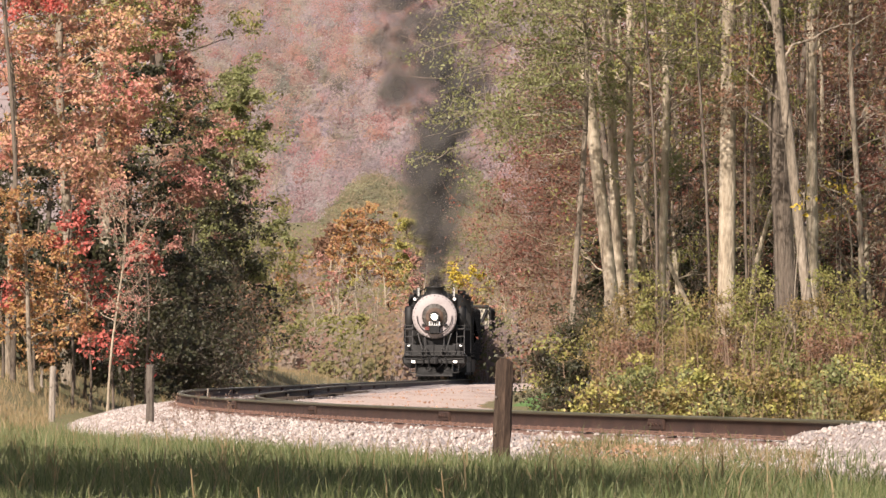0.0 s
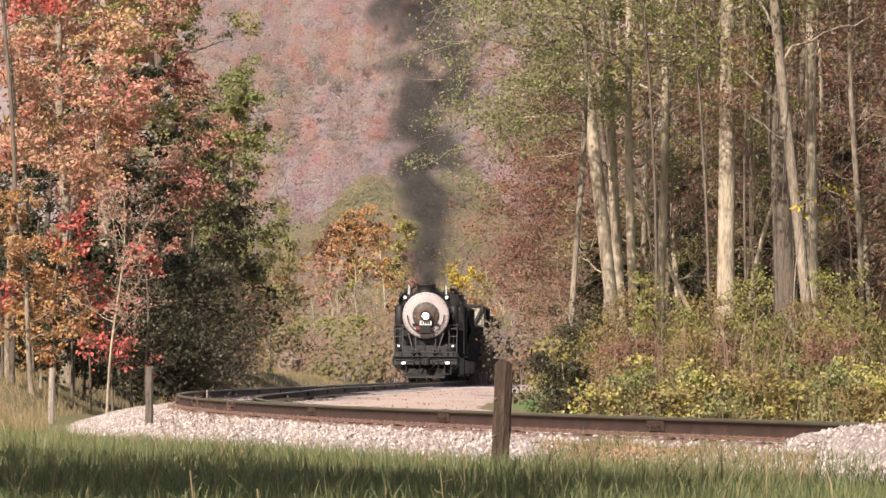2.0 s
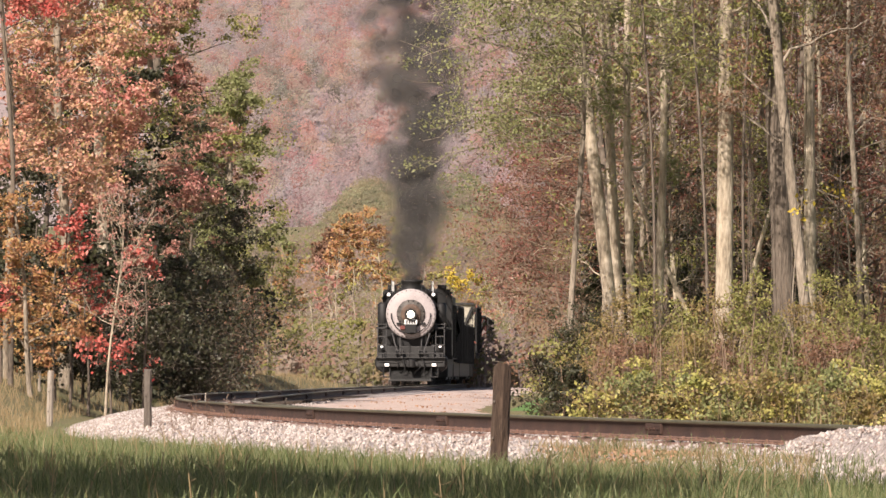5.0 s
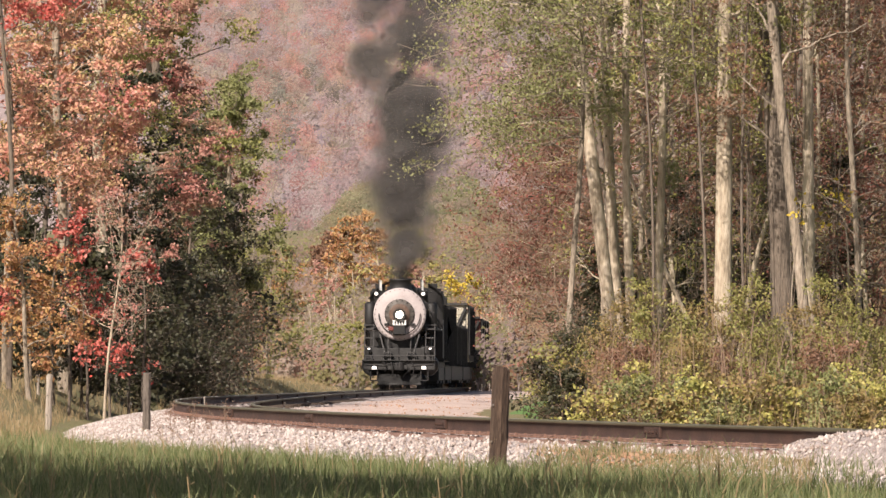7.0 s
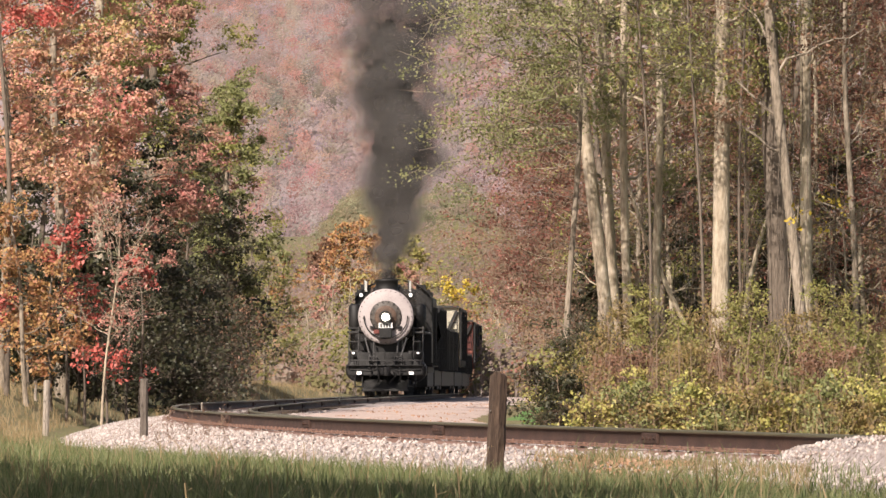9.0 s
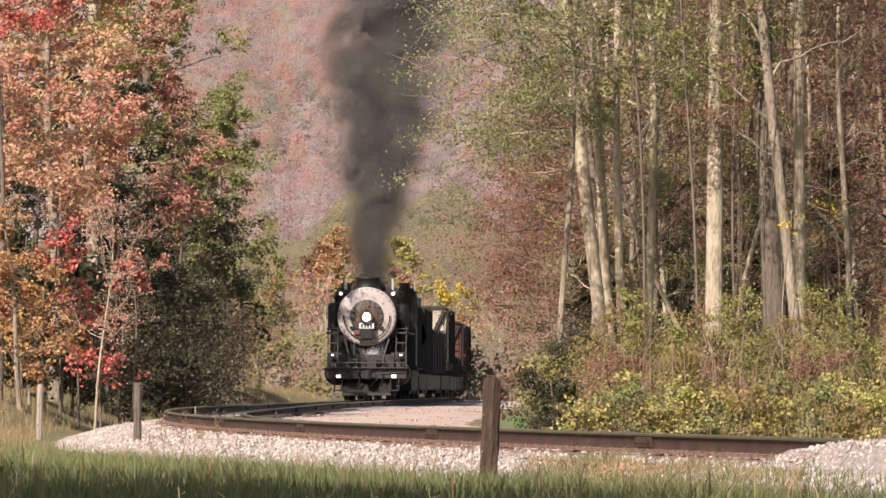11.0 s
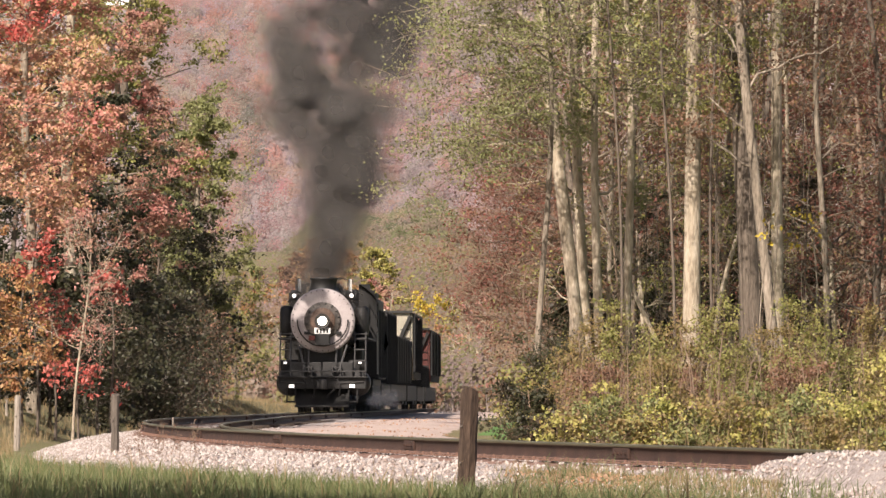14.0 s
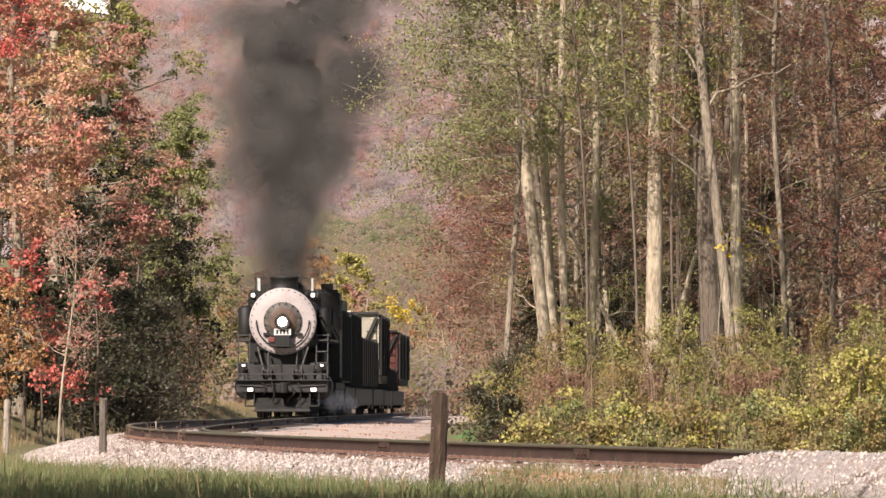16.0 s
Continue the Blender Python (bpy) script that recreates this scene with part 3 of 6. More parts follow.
# ---- trees ----
def grow(rng, h, r, lean, bend, limb_from, n_limbs, limb_len, rise=0.5, twigs=4, sub=3, side=None, twig_r=0.006):
    """The trunk, its limbs and twigs as tapered pipes, and the ends that carry leaves."""
    paths, ends = [], []
    n = 14
    t = np.linspace(0, 1, n)
    ph = rng.uniform(0, 6.28, 4)
    trunk = np.stack([lean[0] * t * h + bend * h * 0.03 * np.sin(5 * t + ph[0]) * t, lean[1] * t * h + bend * h * 0.03 * np.sin(4 * t + ph[1]) * t, t * h], -1)
    paths.append((trunk, r * (1.25 - 0.25 * np.minimum(t * 8, 1)) * (1 - 0.55 * t) * (1 + 0.05 * np.sin(9 * t + ph[2]))))
    for i in range(n_limbs):
        q = limb_from + (0.98 - limb_from) * (i + rng.uniform(0, 0.9)) / n_limbs
        a = rng.uniform(0, 6.28) if side is None else side + rng.normal() * 0.7
        base = np.array([np.interp(q, t, trunk[:, c]) for c in range(3)])
        ln = limb_len * (1.15 - 0.6 * q) * rng.uniform(0.6, 1.2)
        d = np.array([math.cos(a), math.sin(a), rise * rng.uniform(0.3, 1.5)])
        d /= np.linalg.norm(d)
        k = np.linspace(0, 1, 7)[:, None]
        limb = base + d * ln * k + np.cumsum(rng.normal(size=(7, 3)), 0) * ln * 0.03 * (k > 0) + np.array([0, 0, -0.12 * ln]) * k ** 2
        lr = r * (1 - 0.75 * q) * 0.30
        paths.append((limb, lr * (1 - 0.8 * k[:, 0]) + twig_r))
        for _ in range(twigs):
            f = rng.uniform(0.25, 1.0)
            b2 = np.array([np.interp(f, k[:, 0], limb[:, c]) for c in range(3)])
            d2 = d + rng.normal(size=3) * 0.75
            d2 /= np.linalg.norm(d2)
            l2 = ln * rng.uniform(0.25, 0.5)
            k2 = np.linspace(0, 1, 4)[:, None]
            tw = b2 + d2 * l2 * k2 + np.cumsum(rng.normal(size=(4, 3)), 0) * l2 * 0.05 * (k2 > 0)
            paths.append((tw, twig_r * (1.6 - k2[:, 0])))
            ends.append((tw[1], l2 * 0.4))
            ends.append((tw[3], l2 * 0.4))
            for _ in range(sub):
                d3 = d2 + rng.normal(size=3) * 0.8
                d3 /= np.linalg.norm(d3)
                l3 = l2 * rng.uniform(0.35, 0.8)
                p3 = tw[rng.integers(1, 4)]
                mid = p3 + d3 * l3 * 0.5 + rng.normal(size=3) * l3 * 0.06
                paths.append((np.stack([p3, mid, p3 + d3 * l3]), twig_r * np.array([1.0, 0.8, 0.5])))
                ends.append((p3 + d3 * l3, l3 * 0.45))
    return paths, ends


def tree(name, label, x, y, h, r, seed, leaf=None, n_leaf=3000, leaf_size=0.07, bark=None, lean=(0, 0), bend=1.0, limb_from=0.3, n_limbs=16,
         limb_len=2.0, rise=0.5, twigs=5, sub=3, side=None, category="tree", group="", z=None, spread=1.0, twig_r=0.006, aspect=0.6, flat=0.55):
    rng = np.random.default_rng(seed)
    paths, ends = grow(rng, h, r, lean, bend, limb_from, n_limbs, limb_len, rise, twigs, sub, side, twig_r)
    gz = float(ground_z(x, y)) - 0.08 if z is None else z
    ob = thing(name, label, category, group, m=pose(x, y, gz))
    v, f = tubes(paths)
    mesh_part("trunk", arrays_mesh("trunk", v, f, bark or M_BARK, True), ob)
    if leaf is not None and n_leaf:
        c = np.array([e[0] for e in ends])
        w = np.array([e[1] for e in ends])
        keep = rng.random(len(c)) < 0.5
        c, w = c[keep], w[keep]
        i = rng.integers(0, len(c), n_leaf)
        p = c[i] + rng.normal(size=(n_leaf, 3)) * (w[i][:, None] * 0.52 + 0.04) * spread * np.array([1, 1, flat])
        v, f = leaf_arrays(p, leaf_size, rng, 0.9, aspect)
        mesh_part("crown", arrays_mesh("crown", v, f, leaf), ob)
    return ob


def at(px, d):
    """Metres to the right at depth d for a bearing in the opening view."""
    return (px - 784) * d / F


# left wood edge, beyond the curve
WOOD = "trees of the wood edge"
tree("maple_tree", "tall crimson maple at the back of the wood edge", at(22, 148), 148, 13, 0.06, 11, L_RED, 14000, 0.09, M_BARKDARK, limb_from=0.60, n_limbs=24, limb_len=2.3, group=WOOD)
tree("maple_tree", "orange-red maple with a full crown", at(120, 160), 160, 11.5, 0.15, 12, L_ORANGE, 28000, 0.095, M_BARK, limb_from=0.38, n_limbs=30, limb_len=2.4, group=WOOD)
tree("maple_tree", "orange and gold maple with low boughs", at(15, 152), 152, 9.5, 0.07, 13, L_ORANGE, 8000, 0.09, M_BARK, limb_from=0.46, n_limbs=24, limb_len=2.0, group=WOOD)
tree("maple_tree", "golden-orange young maple with a thin trunk", at(58, 147), 147, 4.6, 0.06, 14, L_GOLD, 3600, 0.085, M_BARK, lean=(-0.08, 0), limb_from=0.2, n_limbs=14, limb_len=1.2, group=WOOD)
tree("birch_tree", "bare grey many-branched young tree", at(190, 146), 146, 5.0, 0.034, 15, L_PINK, 1500, 0.07, M_BARKPALE, lean=(0.07, 0), limb_from=0.3, n_limbs=18, limb_len=1.5, rise=1.6, group=WOOD)
for i, (px, d, hh, lf, ll, nl) in enumerate(((128, 149, 4.6, 0.78, 0.75, 600), (258, 152, 4.1, 0.80, 0.7, 420), (200, 147, 2.0, 0.66, 1.0, 400), (160, 150, 3.4, 0.7, 0.8, 420), (5, 148, 2.2, 0.62, 0.8, 420))):
    tree("maple_tree", "small scarlet maple with layered sprays", at(px, d), d, hh, 0.035, 600 + i, L_RED, nl, 0.10, M_BARKDARK, limb_from=lf, n_limbs=10, limb_len=ll, rise=0.12, group=WOOD)
# The second one takes near-black leaves, its shade being in the colour.
for i, (px, d, hh) in enumerate(((100, 151, 3.4), (235, 154, 3.0), (300, 215, 5.4))):
    tree("maple_tree", "young maple with gold and green leaves", at(px, d), d, hh, 0.04, 610 + i, (L_GOLD, L_DARK, L_PINK)[i], 2600, 0.10, M_BARKDARK, limb_from=0.25, n_limbs=14, limb_len=1.2, rise=0.3, group=WOOD)
tree("cherry_tree", "rose-brown tree with thinning leaves", at(270, 215), 215, 12.1, 0.175, 17, L_PINK, 24000, 0.10, M_BARK, limb_from=0.38, n_limbs=30, limb_len=2.3, group=WOOD)
tree("oak_tree", "olive-brown oak with a tall crown", at(290, 240), 240, 17.7, 0.245, 18, L_OLIVE, 22000, 0.12, M_BARKDARK, limb_from=0.35, n_limbs=26, limb_len=3.27, group=WOOD)
tree("oak_tree", "tall brown-leaved oak rising over the wood", at(190, 182), 182, 15.0, 0.18, 19, L_OLIVE, 15000, 0.10, M_BARKPALE, limb_from=0.45, n_limbs=24, limb_len=2.6, group=WOOD)
tree("ash_tree", "green-olive tree at the rim of the wood", at(420, 240), 240, 10.8, 0.153, 20, L_GREEN, 22000, 0.105, M_BARK, limb_from=0.3, n_limbs=24, limb_len=2.09, group=WOOD)
# Understorey coloured near-black for the shade under the crowns.
tree("hazel_bush", "understorey bush with leaves darkened for shade", at(250, 200), 200, 4.6, 0.064, 21, L_DARK, 7000, 0.141, M_BARKDARK, limb_from=0.08, n_limbs=22, limb_len=2.05, category="bush", group="understorey bushes")
tree("hazel_bush", "understorey bush with brown twigs, leaves darkened for shade", at(345, 230), 230, 6.4, 0.069, 22, L_DARK, 8000, 0.139, M_BARKDARK, limb_from=0.06, n_limbs=26, limb_len=2.36, category="bush", group="understorey bushes")
tree("hazel_bush", "tangled bush of the wood with shade in its leaf colour", at(385, 240), 240, 5.9, 0.070, 23, L_DARK, 6500, 0.126, M_BARKDARK, limb_from=0.06, n_limbs=26, limb_len=2.09, category="bush", group="understorey bushes")
tree("hazel_bush", "low green bush under the maples, darkened for shade", at(60, 156), 156, 2.8, 0.04, 24, L_DARK, 6500, 0.10, M_BARKDARK, limb_from=0.05, n_limbs=20, limb_len=1.5, category="bush", group="understorey bushes")
tree("hazel_bush", "low olive bush under the maples, darkened for shade", at(150, 158), 158, 2.6, 0.04, 25, L_DARK, 6500, 0.10, M_BARKDARK, limb_from=0.05, n_limbs=20, limb_len=1.5, category="bush", group="understorey bushes")
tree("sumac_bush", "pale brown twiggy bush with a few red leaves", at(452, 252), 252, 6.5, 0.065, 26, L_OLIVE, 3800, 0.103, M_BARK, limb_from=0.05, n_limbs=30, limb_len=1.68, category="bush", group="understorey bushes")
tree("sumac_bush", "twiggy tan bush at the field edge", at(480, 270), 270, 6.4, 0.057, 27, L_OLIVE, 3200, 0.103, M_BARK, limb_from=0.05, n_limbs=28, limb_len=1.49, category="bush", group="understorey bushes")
# Inner trees: dark gaps between the crowns are put into the leaf colour.
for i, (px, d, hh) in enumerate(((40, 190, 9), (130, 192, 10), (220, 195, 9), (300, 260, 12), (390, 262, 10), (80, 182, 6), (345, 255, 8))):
    tree("oak_tree", "tree deep in the wood, leaves darkened for shade", at(px, d), d, hh, 0.12, 40 + i, L_BROWN if i in (4, 6) else L_DARK, 7000, 0.14, M_BARKDARK, limb_from=0.1, n_limbs=26, limb_len=2.4, group=WOOD)

# Dense bushes close the wood; the shade inside it is their leaf colour.
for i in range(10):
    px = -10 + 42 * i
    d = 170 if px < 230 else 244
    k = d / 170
    tree("hazel_bush", "dense green bush of the wood, leaves darkened for shade", at(px, d), d, (2.9 + 0.5 * (i % 3)) * k, 0.04, 700 + i, L_DARK, 5200, 0.15 * k, M_BARKDARK, limb_from=0.02, n_limbs=30, limb_len=1.3 * k, rise=0.12, twigs=4, sub=1,
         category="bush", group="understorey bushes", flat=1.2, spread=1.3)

# Twiggy bushes at the foot, mostly L_DARK: more shade painted as leaves.
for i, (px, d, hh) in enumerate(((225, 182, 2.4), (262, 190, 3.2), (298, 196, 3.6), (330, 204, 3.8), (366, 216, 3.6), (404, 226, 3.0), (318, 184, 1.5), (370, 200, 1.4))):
    tree("hazel_bush", "dense bush of brown twigs at the foot of the wood, darkened for shade", at(px, d), d, hh, 0.05, 860 + i, (L_DARK, L_DARK, L_DARK, L_DARK, L_DARK, L_BROWN, L_DARK, L_BROWN)[i], (5200, 5200, 4600, 5200, 4000, 2000, 4000, 1600)[i], 0.10, M_BARKDARK, limb_from=0.02, n_limbs=34, limb_len=1.5, rise=0.5, twigs=5, sub=3, category="bush",
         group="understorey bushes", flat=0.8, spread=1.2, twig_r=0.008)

# trees beside the meadow, out of the view, whose shade lies on the grass
for i, (sx, sy, hh) in enumerate(((-2.9, 55, 10), (-4.2, 66, 9), (-1.6, 50, 10), (0.2, 49, 10))):
    k = 13.0
    tree("oak_tree", "broad oak tree beside the meadow", sx + SUN.x * k, sy + SUN.y * k, hh, 0.16, 30 + i, L_OLIVE, 9000, 0.26, M_BARK, limb_from=0.45, n_limbs=26, limb_len=3.6, group="oaks beside the meadow")

# right wood edge, inside the curve
RW = "trees inside the curve"
tree("locust_tree", "pale slender trunk leaning out with small green leaves", at(1106, 112), 112, 13.0, 0.13, 61, L_GREEN, 7000, 0.06, M_BARKPALE, lean=(-0.10, 0), bend=0.35, limb_from=0.36, n_limbs=16, limb_len=2.0, side=3.3, group=RW)
tree("locust_tree", "pale slender upright trunk with small green leaves", at(1112, 113), 113, 13.0, 0.10, 62, L_GREEN, 6000, 0.06, M_BARKPALE, lean=(-0.05, 0), bend=0.35, limb_from=0.34, n_limbs=16, limb_len=1.9, group=RW)
tree("locust_tree", "thin grey trunk in a clump with sparse green leaves", at(1128, 111), 111, 13.0, 0.085, 63, L_GREEN, 7000, 0.06, M_BARKPALE, lean=(-0.015, 0), bend=0.5, limb_from=0.32, n_limbs=16, limb_len=1.8, group=RW)
tree("locust_tree", "thin grey trunk with side boughs", at(1168, 112), 112, 12.0, 0.085, 64, L_OLIVE, 6000, 0.055, M_BARKPALE, lean=(-0.01, 0), limb_from=0.4, n_limbs=16, limb_len=1.6, group=RW)
tree("locust_tree", "dark trunk leaning behind the pale clump", at(1105, 118), 118, 6, 0.10, 65, L_BROWN, 1500, 0.05, M_BARKDARK, lean=(-0.045, 0), limb_from=0.5, n_limbs=14, limb_len=1.5, group=RW)
tree("poplar_tree", "straight buff trunk of a tall poplar", at(1286, 109), 109, 18, 0.15, 66, L_OLIVE, 11000, 0.06, M_BARKPALE, lean=(0, 0), bend=0.2, limb_from=0.27, n_limbs=18, limb_len=2.0, group=RW)
tree("ash_tree", "thick grey trunk bending as it rises, hung with vines", at(1446, 106), 106, 14, 0.10, 67, L_BROWN, 7000, 0.055, M_BARK, lean=(-0.075, 0), bend=0.8, limb_from=0.3, n_limbs=18, limb_len=1.6, rise=1.2, group=RW)
tree("ash_tree", "dark vine-wrapped trunk of an ash", at(1396, 108), 108, 16, 0.19, 68, L_OLIVE, 8000, 0.055, M_BARKDARK, lean=(-0.005, 0), limb_from=0.3, n_limbs=18, limb_len=1.4, rise=1.4, group=RW)
tree("poplar_tree", "straight pale trunk deeper in the wood", at(1440, 111), 111, 17, 0.105, 69, L_BROWN, 7000, 0.06, M_BARKPALE, bend=0.25, limb_from=0.33, n_limbs=14, limb_len=1.6, group=RW)
tree("sapling", "thin pale leaning sapling in the thicket", at(1292, 111), 111, 4.4, 0.06, 70, L_OLIVE, 300, 0.05, M_BARKPALE, lean=(0.19, 0), limb_from=0.6, n_limbs=6, limb_len=0.8, group=RW)
tree("sapling", "thin grey leaning sapling", at(1305, 112), 112, 4.6, 0.055, 71, L_OLIVE, 300, 0.05, M_BARKPALE, lean=(-0.40, 0), limb_from=0.5, n_limbs=6, limb_len=0.8, group=RW)
tree("locust_tree", "green tree whose boughs reach out over the track", at(1010, 108), 108, 9.0, 0.06, 72, L_GREEN, 20000, 0.05, M_BARK, lean=(0.02, 0), limb_from=0.5, n_limbs=44, limb_len=2.7, rise=0.2, group=RW, side=3.4)
tree("cherry_tree", "fine-twigged tree with reddish-brown leaves", at(1030, 124), 124, 6.4, 0.04, 73, L_WINE, 10000, 0.05, M_TWIG, limb_from=0.38, n_limbs=46, limb_len=1.9, rise=0.2, side=3.14, group=RW)
tree("cherry_tree", "fine-twigged russet tree inside the curve", at(1070, 128), 128, 6.8, 0.045, 74, L_WINE, 9000, 0.05, M_TWIG, limb_from=0.34, n_limbs=48, limb_len=2.1, rise=0.2, side=3.14, group=RW)
tree("maple_tree", "wine-red maple deep in the wood", at(1530, 122), 122, 8.0, 0.09, 75, L_WINE, 6500, 0.06, M_BARKDARK, limb_from=0.2, n_limbs=30, limb_len=2.0, group=RW)
tree("maple_tree", "russet maple at the bend", at(1610, 118), 118, 8.0, 0.09, 76, L_WINE, 6500, 0.06, M_BARKDARK, limb_from=0.2, n_limbs=30, limb_len=2.0, group=RW)
# Near-black bushes added behind the trunks stand in for the shade there.
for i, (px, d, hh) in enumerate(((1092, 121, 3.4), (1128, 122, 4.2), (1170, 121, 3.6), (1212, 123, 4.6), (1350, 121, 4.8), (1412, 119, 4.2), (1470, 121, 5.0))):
    tree("hazel_bush", "bush between the trunks with shade in its leaf colour", at(px, d), d, hh, 0.03, 740 + i, L_DARK, 3800, 0.09, M_BARKDARK, limb_from=0.25, n_limbs=24, limb_len=0.9, rise=0.3, twigs=4, sub=2, category="bush", group="understorey bushes")
tree("spice_bush", "small bush with bright yellow leaves", at(1500, 112), 112, 4.0, 0.025, 77, L_YELLOW, 60, 0.09, M_BARK, limb_from=0.85, n_limbs=5, limb_len=0.5, category="bush", group=RW)
tree("spice_bush", "slender sapling with a few yellow leaves", at(1412, 104), 104, 3.6, 0.02, 78, L_YELLOW, 26, 0.09, M_BARK, limb_from=0.92, n_limbs=4, limb_len=0.3, category="bush", group=RW)
for i in range(20):
    px = 1075 + 34 * i
    d = 134 + (i * 7) % 26
    tree("ash_tree", "brown twiggy tree deep in the wood", at(px, d), d, 11.0 + (i * 5) % 4, 0.06, 900 + i, (L_BROWN, L_OLIVE, L_WINE, L_BROWN)[i % 4], 8500, 0.06, (M_BARK, M_TWIG)[i % 2], limb_from=0.08, n_limbs=34,
         limb_len=1.6, rise=0.6, twigs=4, sub=2, group="trees deep in the wood", twig_r=0.008)

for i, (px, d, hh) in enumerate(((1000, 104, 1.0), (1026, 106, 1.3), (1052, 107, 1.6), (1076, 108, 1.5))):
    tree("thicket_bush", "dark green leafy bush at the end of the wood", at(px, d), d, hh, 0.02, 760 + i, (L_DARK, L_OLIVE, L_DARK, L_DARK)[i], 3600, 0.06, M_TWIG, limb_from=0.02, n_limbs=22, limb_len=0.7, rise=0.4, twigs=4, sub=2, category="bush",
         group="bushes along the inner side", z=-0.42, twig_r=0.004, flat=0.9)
for i, (px, d, hh) in enumerate(((1640, 97, 1.3), (1672, 96, 1.6), (1704, 98, 1.4))):
    tree("thicket_bush", "bright yellow-green leafy bush by the track", at(px, d), d, hh, 0.02, 780 + i, L_LIME, 2600, 0.07, M_TWIG, limb_from=0.02, n_limbs=20, limb_len=0.7, rise=0.5, twigs=4, sub=2, category="bush",
         group="bushes along the inner side", z=-0.42, twig_r=0.004, flat=0.8)
for i, (px, d, r_, ln, bk) in enumerate(((1082, 120, 0.055, -0.01, 0), (1146, 119, 0.05, -0.02, 1), (1183, 119, 0.06, 0.015, 2), (1214, 119, 0.05, -0.01, 0), (1246, 123, 0.07, 0.0, 1), (1322, 120, 0.055, 0.03, 2),
                                       (1362, 119, 0.06, -0.01, 1), (1372, 118, 0.07, 0.015, 2), (1416, 118, 0.05, 0.02, 0), (1474, 118, 0.05, -0.02, 2), (1520, 116, 0.06, 0.01, 1), (1556, 119, 0.05, -0.015, 0))):
    tree("ash_tree", ("slim pale trunk among the larger trees", "slim grey trunk among the larger trees", "slim dark trunk among the larger trees")[bk], at(px, d), d, 12.0, r_, 820 + i, (L_OLIVE, L_BROWN, L_WINE)[i % 3], 4200, 0.055,
         (M_BARKPALE, M_BARK, M_BARKDARK)[bk], lean=(ln * 2.4, 0), bend=1.5, limb_from=0.18, n_limbs=30, limb_len=1.5, rise=0.8, twigs=5, sub=2, group=RW, twig_r=0.005)
for i, (px, d, lf, hh) in enumerate(((1160, 107, L_GREEN, 12), (1255, 106, L_OLIVE, 12), (1330, 107, L_GREEN, 12))):
    tree("elm_tree", "slender tree with a high crown of small olive-green leaves", at(px, d), d, hh, 0.03, 880 + i, lf, 5000, 0.05, M_BARKDARK, lean=(-0.01, 0), bend=0.8, limb_from=0.47, n_limbs=26, limb_len=1.9, rise=0.15, twigs=5, sub=3,
         group=RW, twig_r=0.005)
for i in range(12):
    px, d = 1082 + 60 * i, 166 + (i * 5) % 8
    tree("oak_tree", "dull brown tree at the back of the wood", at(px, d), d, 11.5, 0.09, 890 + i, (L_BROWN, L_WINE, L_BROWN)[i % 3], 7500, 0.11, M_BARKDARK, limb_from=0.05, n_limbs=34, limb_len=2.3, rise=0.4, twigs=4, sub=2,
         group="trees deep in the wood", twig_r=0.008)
# thicket in front of them
SH = "bushes along the inner side"
for i in range(30):
    px = 1005 + 24.5 * i
    d = 98 + (i * 5) % 9 if i > 2 else 106
    px += 14
    hh = (0.9, 1.5, 1.2, 1.9, 1.1, 1.6, 2.1)[i % 7]
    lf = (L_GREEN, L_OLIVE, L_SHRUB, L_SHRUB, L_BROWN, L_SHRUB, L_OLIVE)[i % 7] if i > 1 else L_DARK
    tree("thicket_bush", ("tangled olive bush with dry stems", "yellowing bush of small leaves", "brown twiggy bush by the track")[i % 3], at(px, d), d, hh, 0.02, 130 + i, lf, 3600, 0.042, M_TWIG, limb_from=0.03,
         n_limbs=19, limb_len=0.75, rise=0.9, twigs=5, sub=2, category="bush", group=SH, z=-0.4, twig_r=0.004)
for i in range(24):
    px = 1060 + 29 * i
    d = 88 + (i * 3) % 6
    tree("low_shrub", ("low yellow-green leafy shrub", "low shrub with pale broad leaves")[i % 2], at(px, d), d, 0.55 + 0.12 * (i % 4), 0.012, 170 + i, (L_LIME, L_SHRUB, L_GREEN)[i % 3], 950, 0.05, M_TWIG,
         limb_from=0.03, n_limbs=16, limb_len=0.45, rise=0.8, twigs=3, sub=2, category="shrub", group="low shrubs by the track", z=-0.42, twig_r=0.003, aspect=0.75)


for i in range(9):
    px = 1040 + 62 * i + (i * 13) % 20
    d = 113 + (i * 7) % 12
    tree("twiggy_sapling", ("thin brown sapling with many bare twigs", "slim leaning sapling with dry leaves")[i % 2], at(px, d), d, 3.0 + (i * 7) % 5 * 0.7, 0.022, 400 + i, (L_BROWN, L_OLIVE, L_SHRUB)[i % 3], 420, 0.045,
         (M_TWIG, M_BARK)[i % 2], lean=(((i * 5) % 7 - 3) * 0.05, 0), bend=2.0, limb_from=0.2, n_limbs=20, limb_len=0.9, rise=1.2, twigs=4, sub=2, group="saplings in the thicket", twig_r=0.004)
for i in range(14):
    px = 296 + 9 * i
    d = 92 + (i * 5) % 9
    tree("dry_weed", "dry brown weed stalk at the ballast foot", at(px, d), d, 0.55 + 0.07 * ((i * 3) % 6), 0.005, 440 + i, L_BROWN, 26, 0.025, M_TWIG, lean=(((i * 5) % 7 - 3) * 0.06, 0), bend=2.5, limb_from=0.4, n_limbs=6,
         limb_len=0.16, rise=1.2, twigs=2, sub=1, category="weed", group="dry weeds", twig_r=0.0015)
